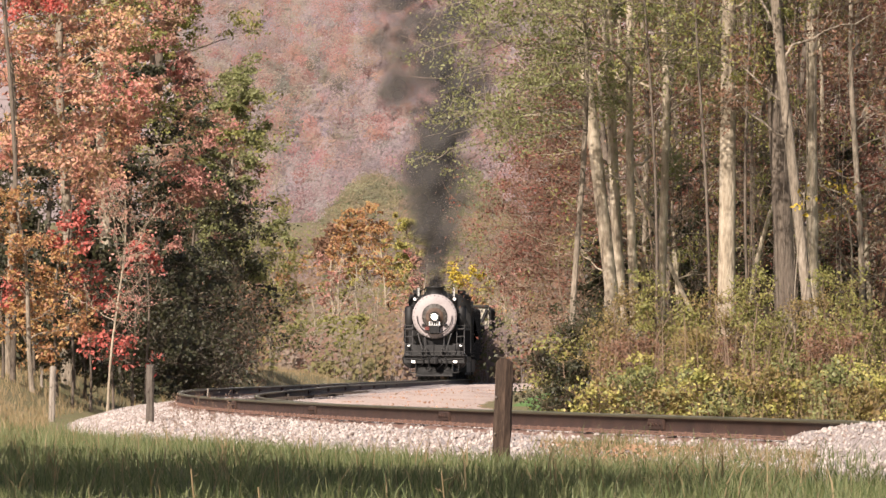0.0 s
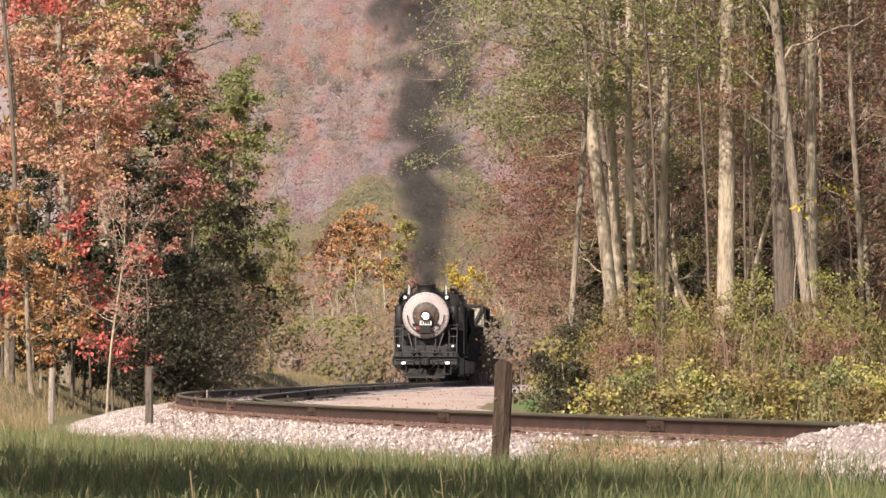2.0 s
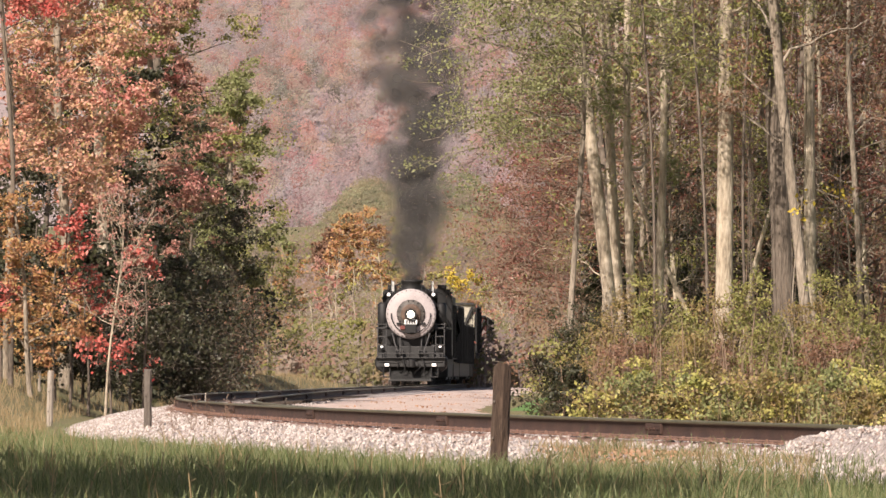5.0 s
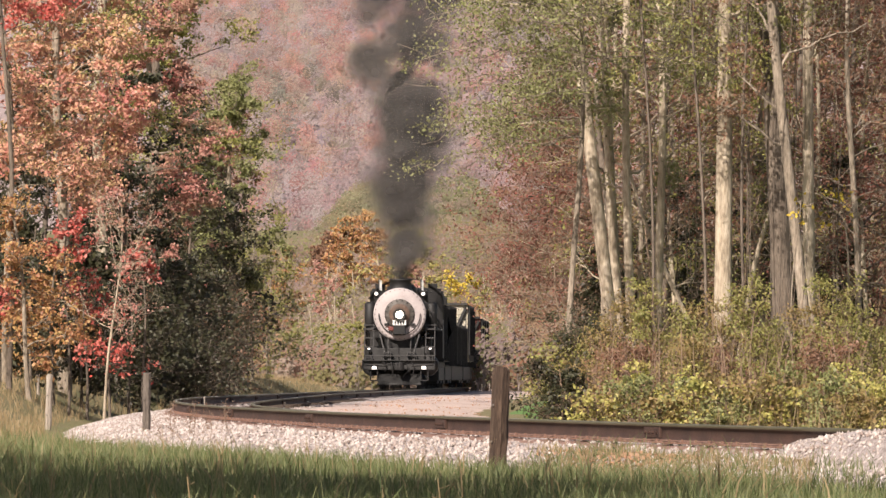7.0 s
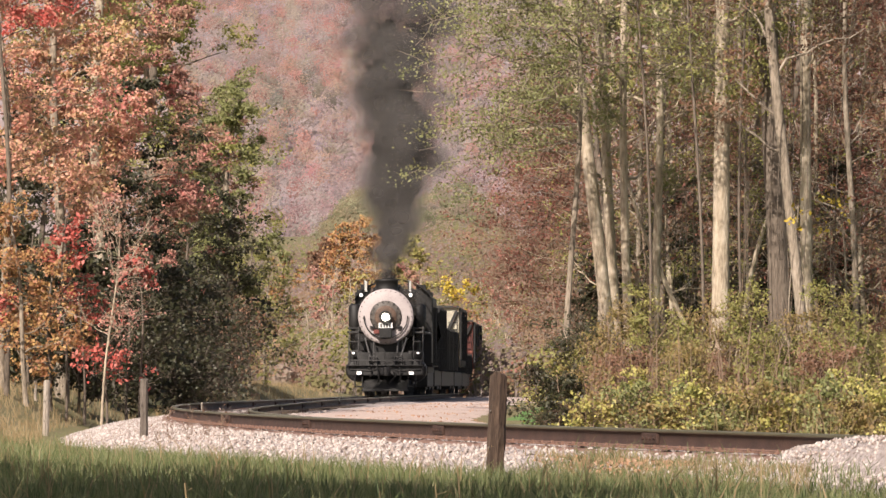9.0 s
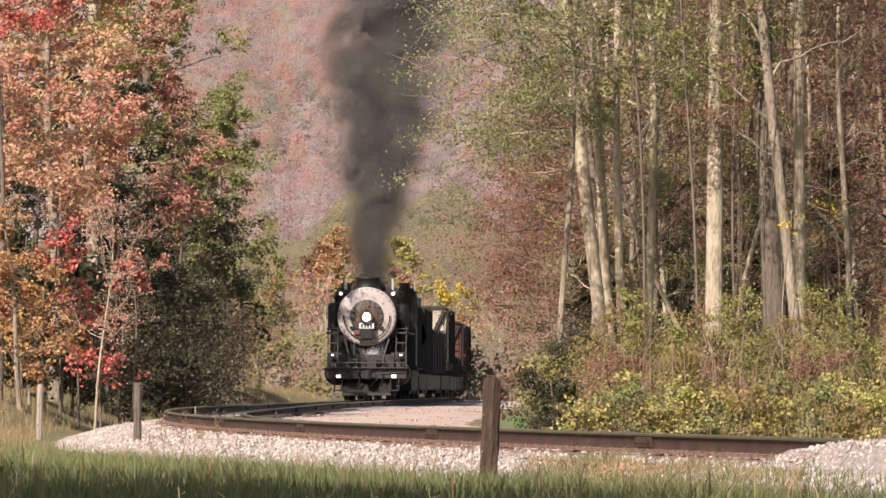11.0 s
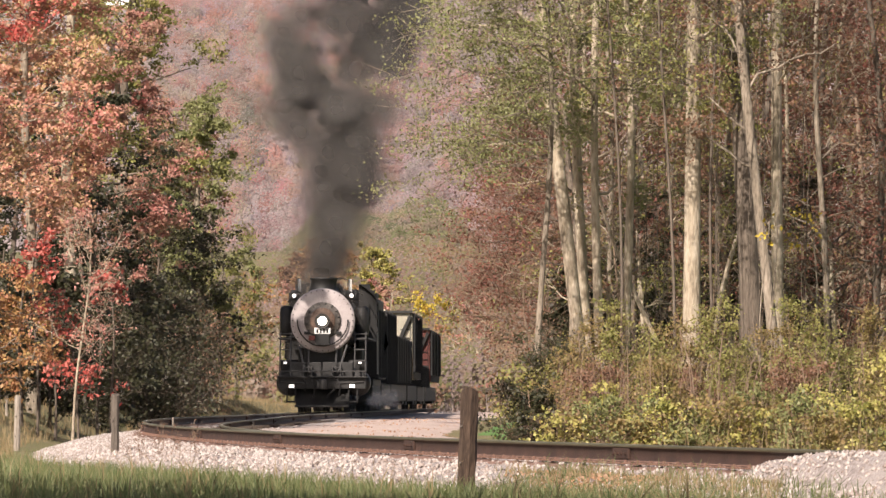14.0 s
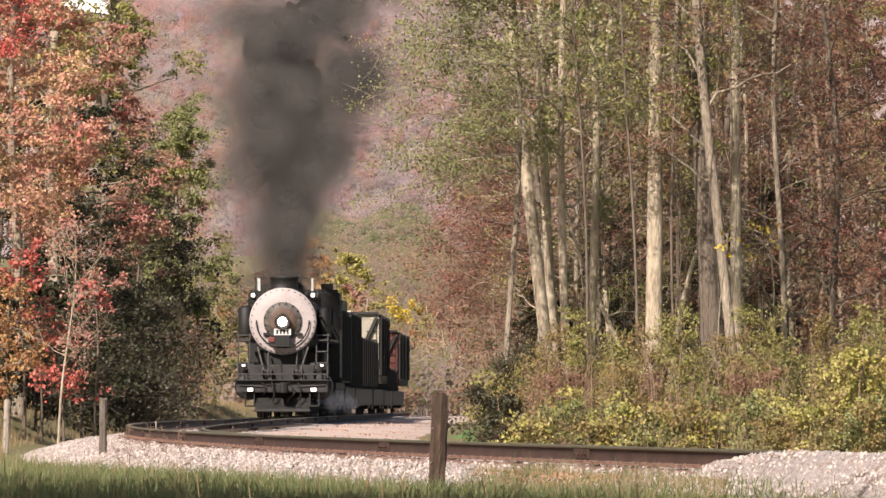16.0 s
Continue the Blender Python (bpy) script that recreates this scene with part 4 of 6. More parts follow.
for i, (px, d, top) in enumerate(((414, 14.0, 0.275), (487, 13.0, 0.255), (800, 20.0, 0.18), (1180, 24.0, 0.02))):
    x = at(px, d)
    tree("dry_weed", "tall tan dead grass stalk near the camera", x, d, top - float(ground_z(x, d)) + 0.08, 0.0045, 460 + i, None, 0, 0.02, M_STRAW, lean=(-0.10 if i == 0 else -0.03, 0), bend=0.6, limb_from=0.9, n_limbs=2,
         limb_len=0.05, twigs=1, sub=0, category="weed", group="dry weeds", twig_r=0.001)


def hanging_vine(x, y, z0, z1, seed):
    """A woody vine hanging in long thin strands."""
    rng = np.random.default_rng(seed)
    ob = thing("hanging_vine", "brown woody vine hanging down a tree", "vine", "vines", m=pose(x, y, 0))
    for _ in range(3):
        t = np.linspace(0, 1, 14)
        ox, oy = rng.normal() * 0.12, rng.normal() * 0.10
        p = np.stack([ox + 0.06 * np.sin(7 * t + rng.uniform(0, 6)) + rng.normal() * 0.25 * t, oy + 0.05 * np.sin(4 * t + rng.uniform(0, 6)), z0 + (z1 - z0) * t], -1)
        v, f = tubes([(p, rng.uniform(0.005, 0.010) * (1.1 - 0.4 * t))])
        mesh_part("strand", arrays_mesh("strand", v, f, M_BARKDARK, True), ob)


for i, (px, d) in enumerate(((1372, 107), (1392, 106), (1410, 107), (1352, 109), (1455, 108), (1230, 112), (1180, 113))):
    hanging_vine(at(px, d), d, -0.4, 7.5, 800 + i)


def stuff_from(name, label, category, v, f, mat):
    return tagged(new(name, arrays_mesh(name, v, f, mat)), label, category, kind="stuff")


def blades(name, label, n, xr, yr, h, w, mat, seed, density=None, lean=0.35):
    """Grass blades, each a narrow bent triangle pair standing on the ground."""
    rng = np.random.default_rng(seed)
    y = rng.uniform(*yr, n)
    x = rng.uniform(xr[0], xr[1], n) * y
    u, s = offset_of(x, y)
    ok = density(x, y, u, s, rng) if density else np.ones(n, bool)
    x, y = x[ok], y[ok]
    n = len(x)
    u, s = offset_of(x, y)
    prof = np.array(bed)
    over = head_z(s, 0) + np.interp(u, prof[:, 0], prof[:, 1])
    z = np.where((u > -2.6) & (u < 3.2), np.maximum(ground_z(x, y), over), ground_z(x, y))
    hh = h * rng.uniform(0.4, 1.35, n) * (0.75 + 0.35 * lumps(x, y, 2.2))
    a = rng.uniform(0, 6.28, n)
    ln = rng.normal(size=(n, 2)) * lean * hh[:, None]
    ww = w * rng.uniform(0.6, 1.4, n)
    dx, dy = np.cos(a) * ww / 2, np.sin(a) * ww / 2 * 0.3
    p = np.stack([x, y, z - 0.03], -1)
    mid = p + np.stack([ln[:, 0] * 0.3, ln[:, 1] * 0.3, hh * 0.6], -1)
    tip = p + np.stack([ln[:, 0], ln[:, 1], hh], -1)
    o = np.stack([dx, dy, 0 * dx], -1)
    v = np.stack([p - o, p + o, mid + o * 0.8, mid - o * 0.8, tip + o * 0.12, tip - o * 0.12], 1).reshape(-1, 3)
    b = np.arange(n)[:, None] * 6
    f = np.concatenate([b + [0, 1, 2, 3], b + [3, 2, 4, 5]])
    return stuff_from(name, label, "grass", v, f, mat)


blades("meadow_grass", "long green meadow grass in front of the track", 115000, (-0.075, 0.085), (42, 132), 0.21, 0.008, M_GRASS, 1, lambda x, y, u, s, r: (u > 3.0 - 1.6 * step((x / y - 0.006) / 0.016) + r.uniform(-0.4, 0.5, len(u))) & (y < 128 - 40 * r.random(len(y)) ** 2))
blades("tall_grass", "scattered taller pale grass stems in the meadow", 2600, (-0.075, 0.085), (44, 110), 0.36, 0.010, M_STRAW, 4, lambda x, y, u, s, r: u > 3.3)
blades("dry_field_grass", "tan dry grass and weeds below the wood", 38000, (-0.075, -0.012), (114, 330), 0.30, 0.016, M_STRAW, 2, lambda x, y, u, s, r: u > 3.2)
blades("dead_grass", "dead straw-coloured grass at the ballast edge", 40000, (0.010, 0.055), (50, 80), 0.17, 0.010, M_STRAW, 3, lambda x, y, u, s, r: (u > 1.4) & (u < 3.6) & (x / y > 0.012 + 0.01 * r.random(len(u))) & (r.random(len(u)) < 1.2 - 0.3 * u))

blades("shoulder_grass", "green tufts growing into the ballast edge", 22000, (0.008, 0.056), (48, 80), 0.19, 0.009, M_GRASS, 6, lambda x, y, u, s, r: (u > 1.3 + 1.1 * r.random(len(u))) & (u < 3.8) & (x / y > 0.010 + 0.012 * r.random(len(u))) & (x / y < 0.052 - 0.008 * r.random(len(u))))


blades("thicket_stalks", "tall tan dry stalks standing in the thicket", 1100, (0.024, 0.070), (84, 106), 0.85, 0.009, M_STRAW, 9, lambda x, y, u, s, r: (u < -3.2) & (r.random(len(u)) < 0.75), 0.16)
blades("thicket_stems", "thin brown bare stems in the thicket", 1000, (0.022, 0.070), (94, 116), 2.0, 0.012, M_TWIG, 10, lambda x, y, u, s, r: u < -3.4, 0.13)


def litter():
    """Fallen leaves on the shoulder and on the gravel."""
    rng = np.random.default_rng(77)
    n = 8000
    s = rng.uniform(66, 92, n)
    off = rng.uniform(1.5, 3.2, n)
    s2, off2 = rng.uniform(-70, 40, n), rng.uniform(-5.5, -2.0, n)
    s, off = np.concatenate([s, s2]), np.concatenate([off, off2])
    x, y, _ = line(s, off)
    prof = np.array(inner[::1] + bed[1:])
    prof = prof[np.argsort(prof[:, 0])]
    z = head_z(s, 0) + np.interp(off, prof[:, 0], prof[:, 1]) + rng.uniform(0.02, 0.06, 2 * n)
    keep = ((lumps(x * 1.5, y * 0.6, 1.5) > 0.45) & (off < 0) & (rng.random(2 * n) < 0.5)) | ((off > 0) & (x / y > 0.014 + rng.uniform(0, 0.012, 2 * n)) & (x / y < 0.045))
    v, f = leaf_arrays(np.stack([x, y, z], -1)[keep], 0.045, rng, 1.2, 0.8)
    stuff_from("leaf_litter", "orange-brown fallen leaves beside the track", "leaves", v, f, L_LITTER)


L_LITTER = leafy("fallen_leaves", [(0.24, 0.11, 0.06), (0.40, 0.20, 0.11), (0.36, 0.24, 0.15), (0.44, 0.19, 0.10)], 0.1)
litter()


# ---- far woods and hill ----
def mottle(x, y, k, seed):
    """Smooth uneven patches between 0 and 1."""
    r = np.random.default_rng(seed)
    total = np.zeros(np.shape(x))
    for i in range(7):
        a, b, c = r.uniform(-1, 1), r.uniform(-1, 1), r.uniform(0, 6.28)
        total = total + np.sin(k * (1 + 0.45 * i) * (a * x + b * y) + c)
    return np.clip(0.5 + total / 5.5, 0, 1)


def woods(name, label, spacing, bearings, depths, floor, height, radius, leaf, per, palette, grain, seed, slope=0.12, stems=2, stem_r=0.12, loose=1.0):
    """Far woods, tree by tree: each a ragged crown of leaf clumps in its own hue over a few pale stems."""
    rng = np.random.default_rng(seed)
    pal = np.array(palette)
    y = np.arange(depths[0], depths[1], spacing[1])
    half = np.arange(bearings[0] * depths[1], bearings[1] * depths[1], spacing[0])
    gx, gy = np.meshgrid(half, y)
    x = (gx + rng.uniform(-0.6, 0.6, gx.shape) * spacing[0]).ravel()
    y = (gy + rng.uniform(-0.5, 0.5, gy.shape) * spacing[1]).ravel()
    ok = (x / y > bearings[0]) & (x / y < bearings[1])
    x, y = x[ok], y[ok]
    n = len(x)
    pos = np.clip(mottle(x, y * slope, grain, seed) * 0.6 + rng.random(n) * 0.45, 0, 0.999) * (len(pal) - 1)
    k = np.rint(pos).astype(int)
    hue = pal[k] * rng.uniform(0.74, 1.18, (n, 1)) * (1 + rng.normal(size=(n, 3)) * 0.04)
    size = rng.uniform(0.65, 1.3, n)
    z = floor(x, y)
    # crowns
    i = np.repeat(np.arange(n), per)
    d = rng.normal(size=(n * per, 3))
    d /= np.linalg.norm(d, axis=1, keepdims=True)
    lobes = 1 + 0.28 * np.sin(3 * np.arctan2(d[:, 1], d[:, 0]) + 2.3 * i) + 0.2 * np.sin(4 * d[:, 2] + i)
    rad = radius * size[i] * lobes * rng.random(n * per) ** 0.42 * loose
    p = np.stack([x[i], y[i], z[i] + height * size[i] * 0.62], -1) + d * rad[:, None] * np.array([1, 1, 0.42 * height / radius])
    face = d * 0.22 + rng.normal(size=d.shape) * 0.14 + np.array(SUN)
    face /= np.linalg.norm(face, axis=1, keepdims=True)
    a = np.cross(face, rng.normal(size=d.shape))
    a /= np.linalg.norm(a, axis=1, keepdims=True) + 1e-9
    b = np.cross(face, a)
    w = leaf * rng.uniform(0.45, 1.35, (len(p), 1))
    v = np.stack([p + a * w * 0.6, p - a * w * 0.35 + b * w * 0.5, p - a * w * 0.35 - b * w * 0.5], 1).reshape(-1, 3)
    col = np.repeat(hue[i] * rng.uniform(0.9, 1.1, (len(p), 1)), 3, 0)
    # stems
    j = np.repeat(np.arange(n), stems)
    m = len(j)
    foot = np.stack([x[j] + rng.normal(size=m) * radius * 0.4, y[j] - radius * rng.uniform(0, 0.9, m), z[j]], -1)
    top = foot + np.stack([rng.normal(size=m) * height * 0.10, 0 * j, height * size[j] * rng.uniform(0.5, 1.05, m)], -1)
    o = np.array([stem_r, 0, 0]) * rng.uniform(0.5, 1.3, (m, 1))
    v2 = np.stack([foot - o, foot + o, top], 1).reshape(-1, 3)
    grey = np.array([0.36, 0.30, 0.27]) * rng.uniform(0.6, 1.2, (m, 1))
    v, col = np.concatenate([v, v2]), np.concatenate([col, np.repeat(grey, 3, 0)])
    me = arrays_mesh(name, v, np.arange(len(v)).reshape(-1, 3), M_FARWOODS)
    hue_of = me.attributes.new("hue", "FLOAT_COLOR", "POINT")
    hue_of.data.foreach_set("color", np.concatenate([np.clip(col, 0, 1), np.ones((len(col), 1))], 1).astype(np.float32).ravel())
    return tagged(new(name, me), label, "woods", kind="stuff")


def hill_z(x, y):
    z = 181 * step((y - 1500) / 1500) * (1 + 0.05 * lumps(x / 60, y / 160, 1)) + 3 * lumps(x / 25, y / 40, 1)
    return z * (1 + 0.0003 * x) - 4


def rise_z(x, y):
    return 33.5 * step((y - 780) / 400) * (0.62 + 0.38 * np.cos(np.clip((x / y + 0.003) * 72, -2.4, 2.4)) + 0.06 * np.sin(x / y * 400)) - 2


def valley_z(x, y):
    return -1.2 + 15.0 * step((y - 380) / 420) * (0.75 + 0.25 * np.cos(x / y * 60))


M_CLOUD = glow("thin_white_cloud", (0.95, 0.93, 0.95), 0.75)
tagged(grid("backdrop", np.linspace(-900, 900, 8), np.linspace(4500, 4560, 6), lambda x, y: (y - 4500) * 16 - 60, M_CLOUD), "pale white hazy sky behind the hill", "sky", kind="structure")
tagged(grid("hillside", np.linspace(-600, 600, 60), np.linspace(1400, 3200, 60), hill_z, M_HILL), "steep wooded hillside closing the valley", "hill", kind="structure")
tagged(grid("low_rise", np.linspace(-120, 140, 50), np.linspace(370, 1250, 60), lambda x, y: np.maximum(rise_z(x, y), valley_z(x, y) * step((y - 380) / 60)) - 0.6, M_BRUSHY), "low brushy rise on the valley floor", "hill", kind="structure")
# Greyed mauve palette: rust and bare twigs with distance haze painted in.
woods("hill_woods", "mauve and rust autumn woods on the hill, haze in their colour", (4.4, 13.0), (-0.040, 0.022), (1600, 3000), hill_z, 8.5, 3.3, 0.55, 240,
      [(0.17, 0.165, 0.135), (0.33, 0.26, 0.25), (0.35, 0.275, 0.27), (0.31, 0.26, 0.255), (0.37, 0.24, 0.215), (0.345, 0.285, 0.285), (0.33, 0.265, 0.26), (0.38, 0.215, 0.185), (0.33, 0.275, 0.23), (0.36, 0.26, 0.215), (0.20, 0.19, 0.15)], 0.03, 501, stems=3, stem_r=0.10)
woods("low_hill_woods", "green and tan scrub on a low rise", (2.2, 5.0), (-0.03, 0.03), (790, 1190), rise_z, 2.2, 1.6, 0.36, 90,
      [(0.17, 0.165, 0.095), (0.25, 0.21, 0.13), (0.21, 0.195, 0.12), (0.28, 0.22, 0.165), (0.16, 0.165, 0.09), (0.27, 0.22, 0.175)], 0.12, 511, stems=1, stem_r=0.04)
woods("valley_brush", "tan and brown brush on the valley floor", (1.5, 5.0), (-0.028, 0.024), (360, 800), valley_z, 3.8, 1.4, 0.24, 190,
      [(0.18, 0.18, 0.07), (0.24, 0.20, 0.12), (0.26, 0.19, 0.15), (0.22, 0.17, 0.145), (0.19, 0.18, 0.08), (0.30, 0.20, 0.13), (0.27, 0.21, 0.18), (0.18, 0.17, 0.085)], 0.2, 521, stems=3, stem_r=0.035)
tree("willow_bush", "olive-green bush on the valley floor", at(620, 390), 390, 3.4, 0.06, 201, L_OLIVE, 5000, 0.16, M_TWIG, limb_from=0.04, n_limbs=26, limb_len=2.2, category="bush", group="valley bushes")
tree("willow_bush", "green-brown bush on the valley floor", at(560, 380), 380, 3.0, 0.06, 202, L_OLIVE, 4500, 0.16, M_TWIG, limb_from=0.04, n_limbs=26, limb_len=2.2, category="bush", group="valley bushes")
tree("hickory_tree", "yellow-leaved tree on the valley floor", at(832, 520), 520, 8.6, 0.10, 203, L_YELLOW, 4200, 0.2, M_TWIG, limb_from=0.35, n_limbs=26, limb_len=2.2, group="valley trees")
tree("hickory_tree", "orange-brown tree on the valley floor", at(640, 560), 560, 13.0, 0.12, 204, L_GOLD, 6000, 0.25, M_TWIG, limb_from=0.4, n_limbs=30, limb_len=3.6, group="valley trees")
tree("hickory_tree", "yellow-green tree on the valley floor", at(725, 540), 540, 12.0, 0.12, 205, L_LIME, 5000, 0.25, M_TWIG, limb_from=0.4, n_limbs=30, limb_len=2.6, group="valley trees")
tree("hickory_tree", "russet tree on the valley floor", at(590, 600), 600, 12.5, 0.12, 206, L_BROWN, 5000, 0.25, M_TWIG, limb_from=0.4, n_limbs=30, limb_len=3.2, group="valley trees")
for i in range(22):
    px = 500 + 22.5 * i
    d = 420 + (i * 53) % 190
    lf = (L_BROWN, L_GOLD, L_OLIVE, L_BROWN, L_PINK, L_OLIVE, L_LIME)[i % 7]
    tree("hickory_tree", ("brown thinning tree on the valley floor", "bare-branched tan tree on the valley floor", "faded olive tree on the valley floor")[i % 3], at(px, d), d, 5.5 + (i * 3) % 5, 0.08, 210 + i, lf, 1500, 0.2, (M_BARKPALE, M_TWIG)[i % 2],
         limb_from=0.15, n_limbs=22, limb_len=2.0, rise=0.9, twigs=3, sub=2, group="valley trees", twig_r=0.02)
for i in range(12):
    px = 560 + 37 * i
    d = 372 + (i * 29) % 70
    tree("bare_tree", "pale slender bare tree on the valley floor", at(px, d), d, 4.5 + (i * 3) % 4, 0.05, 240 + i, None, 0, 0.1, M_BARKPALE, lean=(((i * 5) % 7 - 3) * 0.02, 0), limb_from=0.3, n_limbs=16, limb_len=1.4, rise=1.3, twigs=3, sub=2,
         group="valley trees", twig_r=0.012)


# ---- train ----
GO = math.degrees(math.atan(SLOPE))
SPEED, D_START = 7.157, 324.64


def on_line(d, t=0.0):
    """The pose of a vehicle whose front stands at depth d when the clip starts."""
    y = d - SPEED * t / NORM
    s = (D_CURVE - y) * NORM
    return pose(X0 + SLOPE * y, y, float(head_z(s, 0)) + 0.0, 0, 0, -GO)


WHEELS = []


def wheel(bm, r, w, spokes=0):
    lathe(bm, [(r * 0.30, -w * 0.6), (r * 0.30, -w * 0.4), (r * 0.84, -w * 0.4), (r * 0.86, -w * 0.5), (r, -w * 0.5), (r * 0.985, w * 0.4), (r * 1.06, w * 0.42), (r * 1.06, w * 0.6), (r * 0.3, w * 0.6)], (0, 0, 0), "X", 28)
    for i in range(spokes):
        a = 2 * math.pi * i / spokes
        rod(bm, (-w * 0.45, r * 0.25 * math.cos(a), r * 0.25 * math.sin(a)), (-w * 0.45, r * 0.86 * math.cos(a), r * 0.86 * math.sin(a)), r * 0.05, 6)


def add_wheels(parent, ys, r, spokes=0):
    for y in ys:
        for sgn in (-1, 1):
            bm = bmesh.new()
            wheel(bm, r, 0.13 * -sgn, spokes)
            w = part("wheel", bm, M_BLACK, parent, "", True)
            w.matrix_basis = pose(0.76 * sgn, y, r)
            WHEELS.append((w, r))


def repeat_part(name, bm, mat, parent, poses, label=""):
    """Alike parts on one mesh, each an object of its own."""
    first = part(name, bm, mat, parent, label)
    for i, m in enumerate(poses):
        o = first if i == 0 else first.copy()
        if i:
            scene.collection.objects.link(o)
        o.matrix_basis = m


def locomotive():
    loco = thing("steam_locomotive", "black steam locomotive with a silver smokebox front and lit headlight", "steam locomotive", m=on_line(D_START))
    ZC = 3.04
    bm = bmesh.new()
    lathe(bm, [(0.985, 0.10), (0.985, 2.3), (1.0, 2.32), (1.0, 7.2), (1.0, 10.2)], (0, 0, ZC), "Y", 40)
    for y in (2.32, 4.0, 5.6, 7.2):
        lathe(bm, [(1.015, y), (1.015, y + 0.07)], (0, 0, ZC), "Y", 40)
    part("boiler", bm, M_BLACK, loco, "sooty black boiler", True)
    bm = bmesh.new()
    lathe(bm, [(1.0, 0.14), (1.055, 0.12), (1.07, 0.06), (1.055, 0.0), (0.98, -0.035), (0.62, -0.06)], (0, 0, ZC), "Y", 56)
    front = part("smokebox_front", bm, M_SILVER, loco, "silver-painted smokebox front ring", True)
    bm = bmesh.new()
    rod(bm, (0, 0.0, 0), (0, -0.055, 0), 0.022, 6)
    repeat_part("rim_bolt", bm, M_GREY, front, [pose(1.0 * math.cos(2 * math.pi * i / 32), 0, ZC + 1.0 * math.sin(2 * math.pi * i / 32)) for i in range(32)])
    bm = bmesh.new()
    lathe(bm, [(0.61, -0.04), (0.61, -0.10), (0.56, -0.12), (0.46, -0.13), (0.44, -0.16), (0.25, -0.19), (0.1, -0.2)], (0, 0, ZC), "Y", 44)
    door = part("smokebox_door", bm, M_DOOR, front, "sooted round smokebox door", True)
    bm = bmesh.new()
    lathe(bm, [(0.43, -0.155), (0.41, -0.175), (0.25, -0.196), (0.05, -0.206)], (0, 0, ZC), "Y", 36)
    part("door_centre", bm, M_RUST, door, "rust-brown centre of the door", True)
    bm = bmesh.new()
    rod(bm, (0.605, -0.10, 0), (0.53, -0.145, 0), 0.02, 6)
    repeat_part("door_clamp", bm, M_GREY, front, [pose(0, 0, ZC, 0, 22.5 * i + 11, 0) for i in range(16)])
    bm = bmesh.new()
    pts = [(0.84 * math.cos(a), -0.13, ZC + 0.84 * math.sin(a)) for a in [math.radians(d) for d in range(178, 363, 8)]]
    sweep(bm, pts, 0.022, 6)
    for a in (180, 225, 270, 315, 360):
        a = math.radians(a)
        rod(bm, (0.84 * math.cos(a), -0.02, ZC + 0.84 * math.sin(a)), (0.84 * math.cos(a), -0.14, ZC + 0.84 * math.sin(a)), 0.018, 6)
    part("front_handrail", bm, M_BLACK, front, "curved black handrail")
    bm = bmesh.new()
    box(bm, -0.09, 0.09, -0.16, -0.04, -0.46, -0.36, 0.01)
    repeat_part("hinge", bm, M_BLACK, front, [pose(0.52 * sx, 0, ZC) for sx in (-1, 1)])
    bm = bmesh.new()
    lathe(bm, [(0.17, 0.06), (0.22, -0.06), (0.24, -0.22), (0.25, -0.24), (0.225, -0.24), (0.215, -0.20), (0.05, -0.15)], (0, -0.20, ZC - 0.02), "Y", 28)
    box(bm, -0.3, 0.3, -0.32, -0.16, ZC - 0.30, ZC - 0.26)
    lamp = part("headlight", bm, M_BLACK, loco, "black-cased headlight", True)
    bm = bmesh.new()
    lathe(bm, [(0.15, -0.41), (0.15, -0.43), (0.11, -0.455), (0.02, -0.465)], (0, 0, ZC - 0.02), "Y", 24)
    part("lens", bm, M_HEADLIGHT, lamp, "glowing headlight lens", True)
    bm = bmesh.new()
    box(bm, -0.27, 0.27, -0.34, -0.26, ZC - 0.44, ZC - 0.24, 0.008)
    board = part("number_board", bm, M_WHITE, loco, "small white board with dark markings")
    bm = bmesh.new()
    box(bm, -0.03, 0.03, -0.35, -0.338, -0.41, -0.275)
    repeat_part("marking", bm, M_BLACK, board, [pose(-0.165 + i * 0.11, 0, ZC) for i in range(4)], "dark bar")
    bm = bmesh.new()
    box(bm, -0.24, 0.24, -0.42, -0.08, ZC - 0.78, ZC - 0.45, 0.02)
    box(bm, -0.34, 0.34, -0.46, -0.06, ZC - 0.81, ZC - 0.77, 0.01)
    part("front_step", bm, M_BLACK, loco, "black step box under the headlight")
    bm = bmesh.new()
    box(bm, -0.46, -0.25, -0.18, -0.09, ZC - 0.66, ZC - 0.50, 0.02)
    part("red_bracket", bm, M_REDPAINT, loco, "red painted bracket")
    bm = bmesh.new()
    lathe(bm, [(0.62, 0.86), (0.50, 0.98), (0.44, 1.08), (0.42, 1.35), (0.46, 1.38), (0.46, 1.44), (0.36, 1.44), (0.34, 1.0)], (0, 1.05, ZC), "Z", 32)
    part("chimney", bm, M_BLACK, loco, "short black chimney", True)
    bm = bmesh.new()
    lathe(bm, [(0.55, 0.8), (0.52, 1.1), (0.42, 1.28), (0.2, 1.36), (0.02, 1.38)], (0, 4.6, ZC), "Z", 24)
    part("steam_dome", bm, M_BLACK, loco, "", True)
    bm = bmesh.new()
    lathe(bm, [(0.6, 0.8), (0.58, 1.12), (0.48, 1.25), (0.02, 1.3)], (0, 2.9, ZC), "Z", 24)
    part("sand_dome", bm, M_BLACK, loco, "", True)
    bm = bmesh.new()
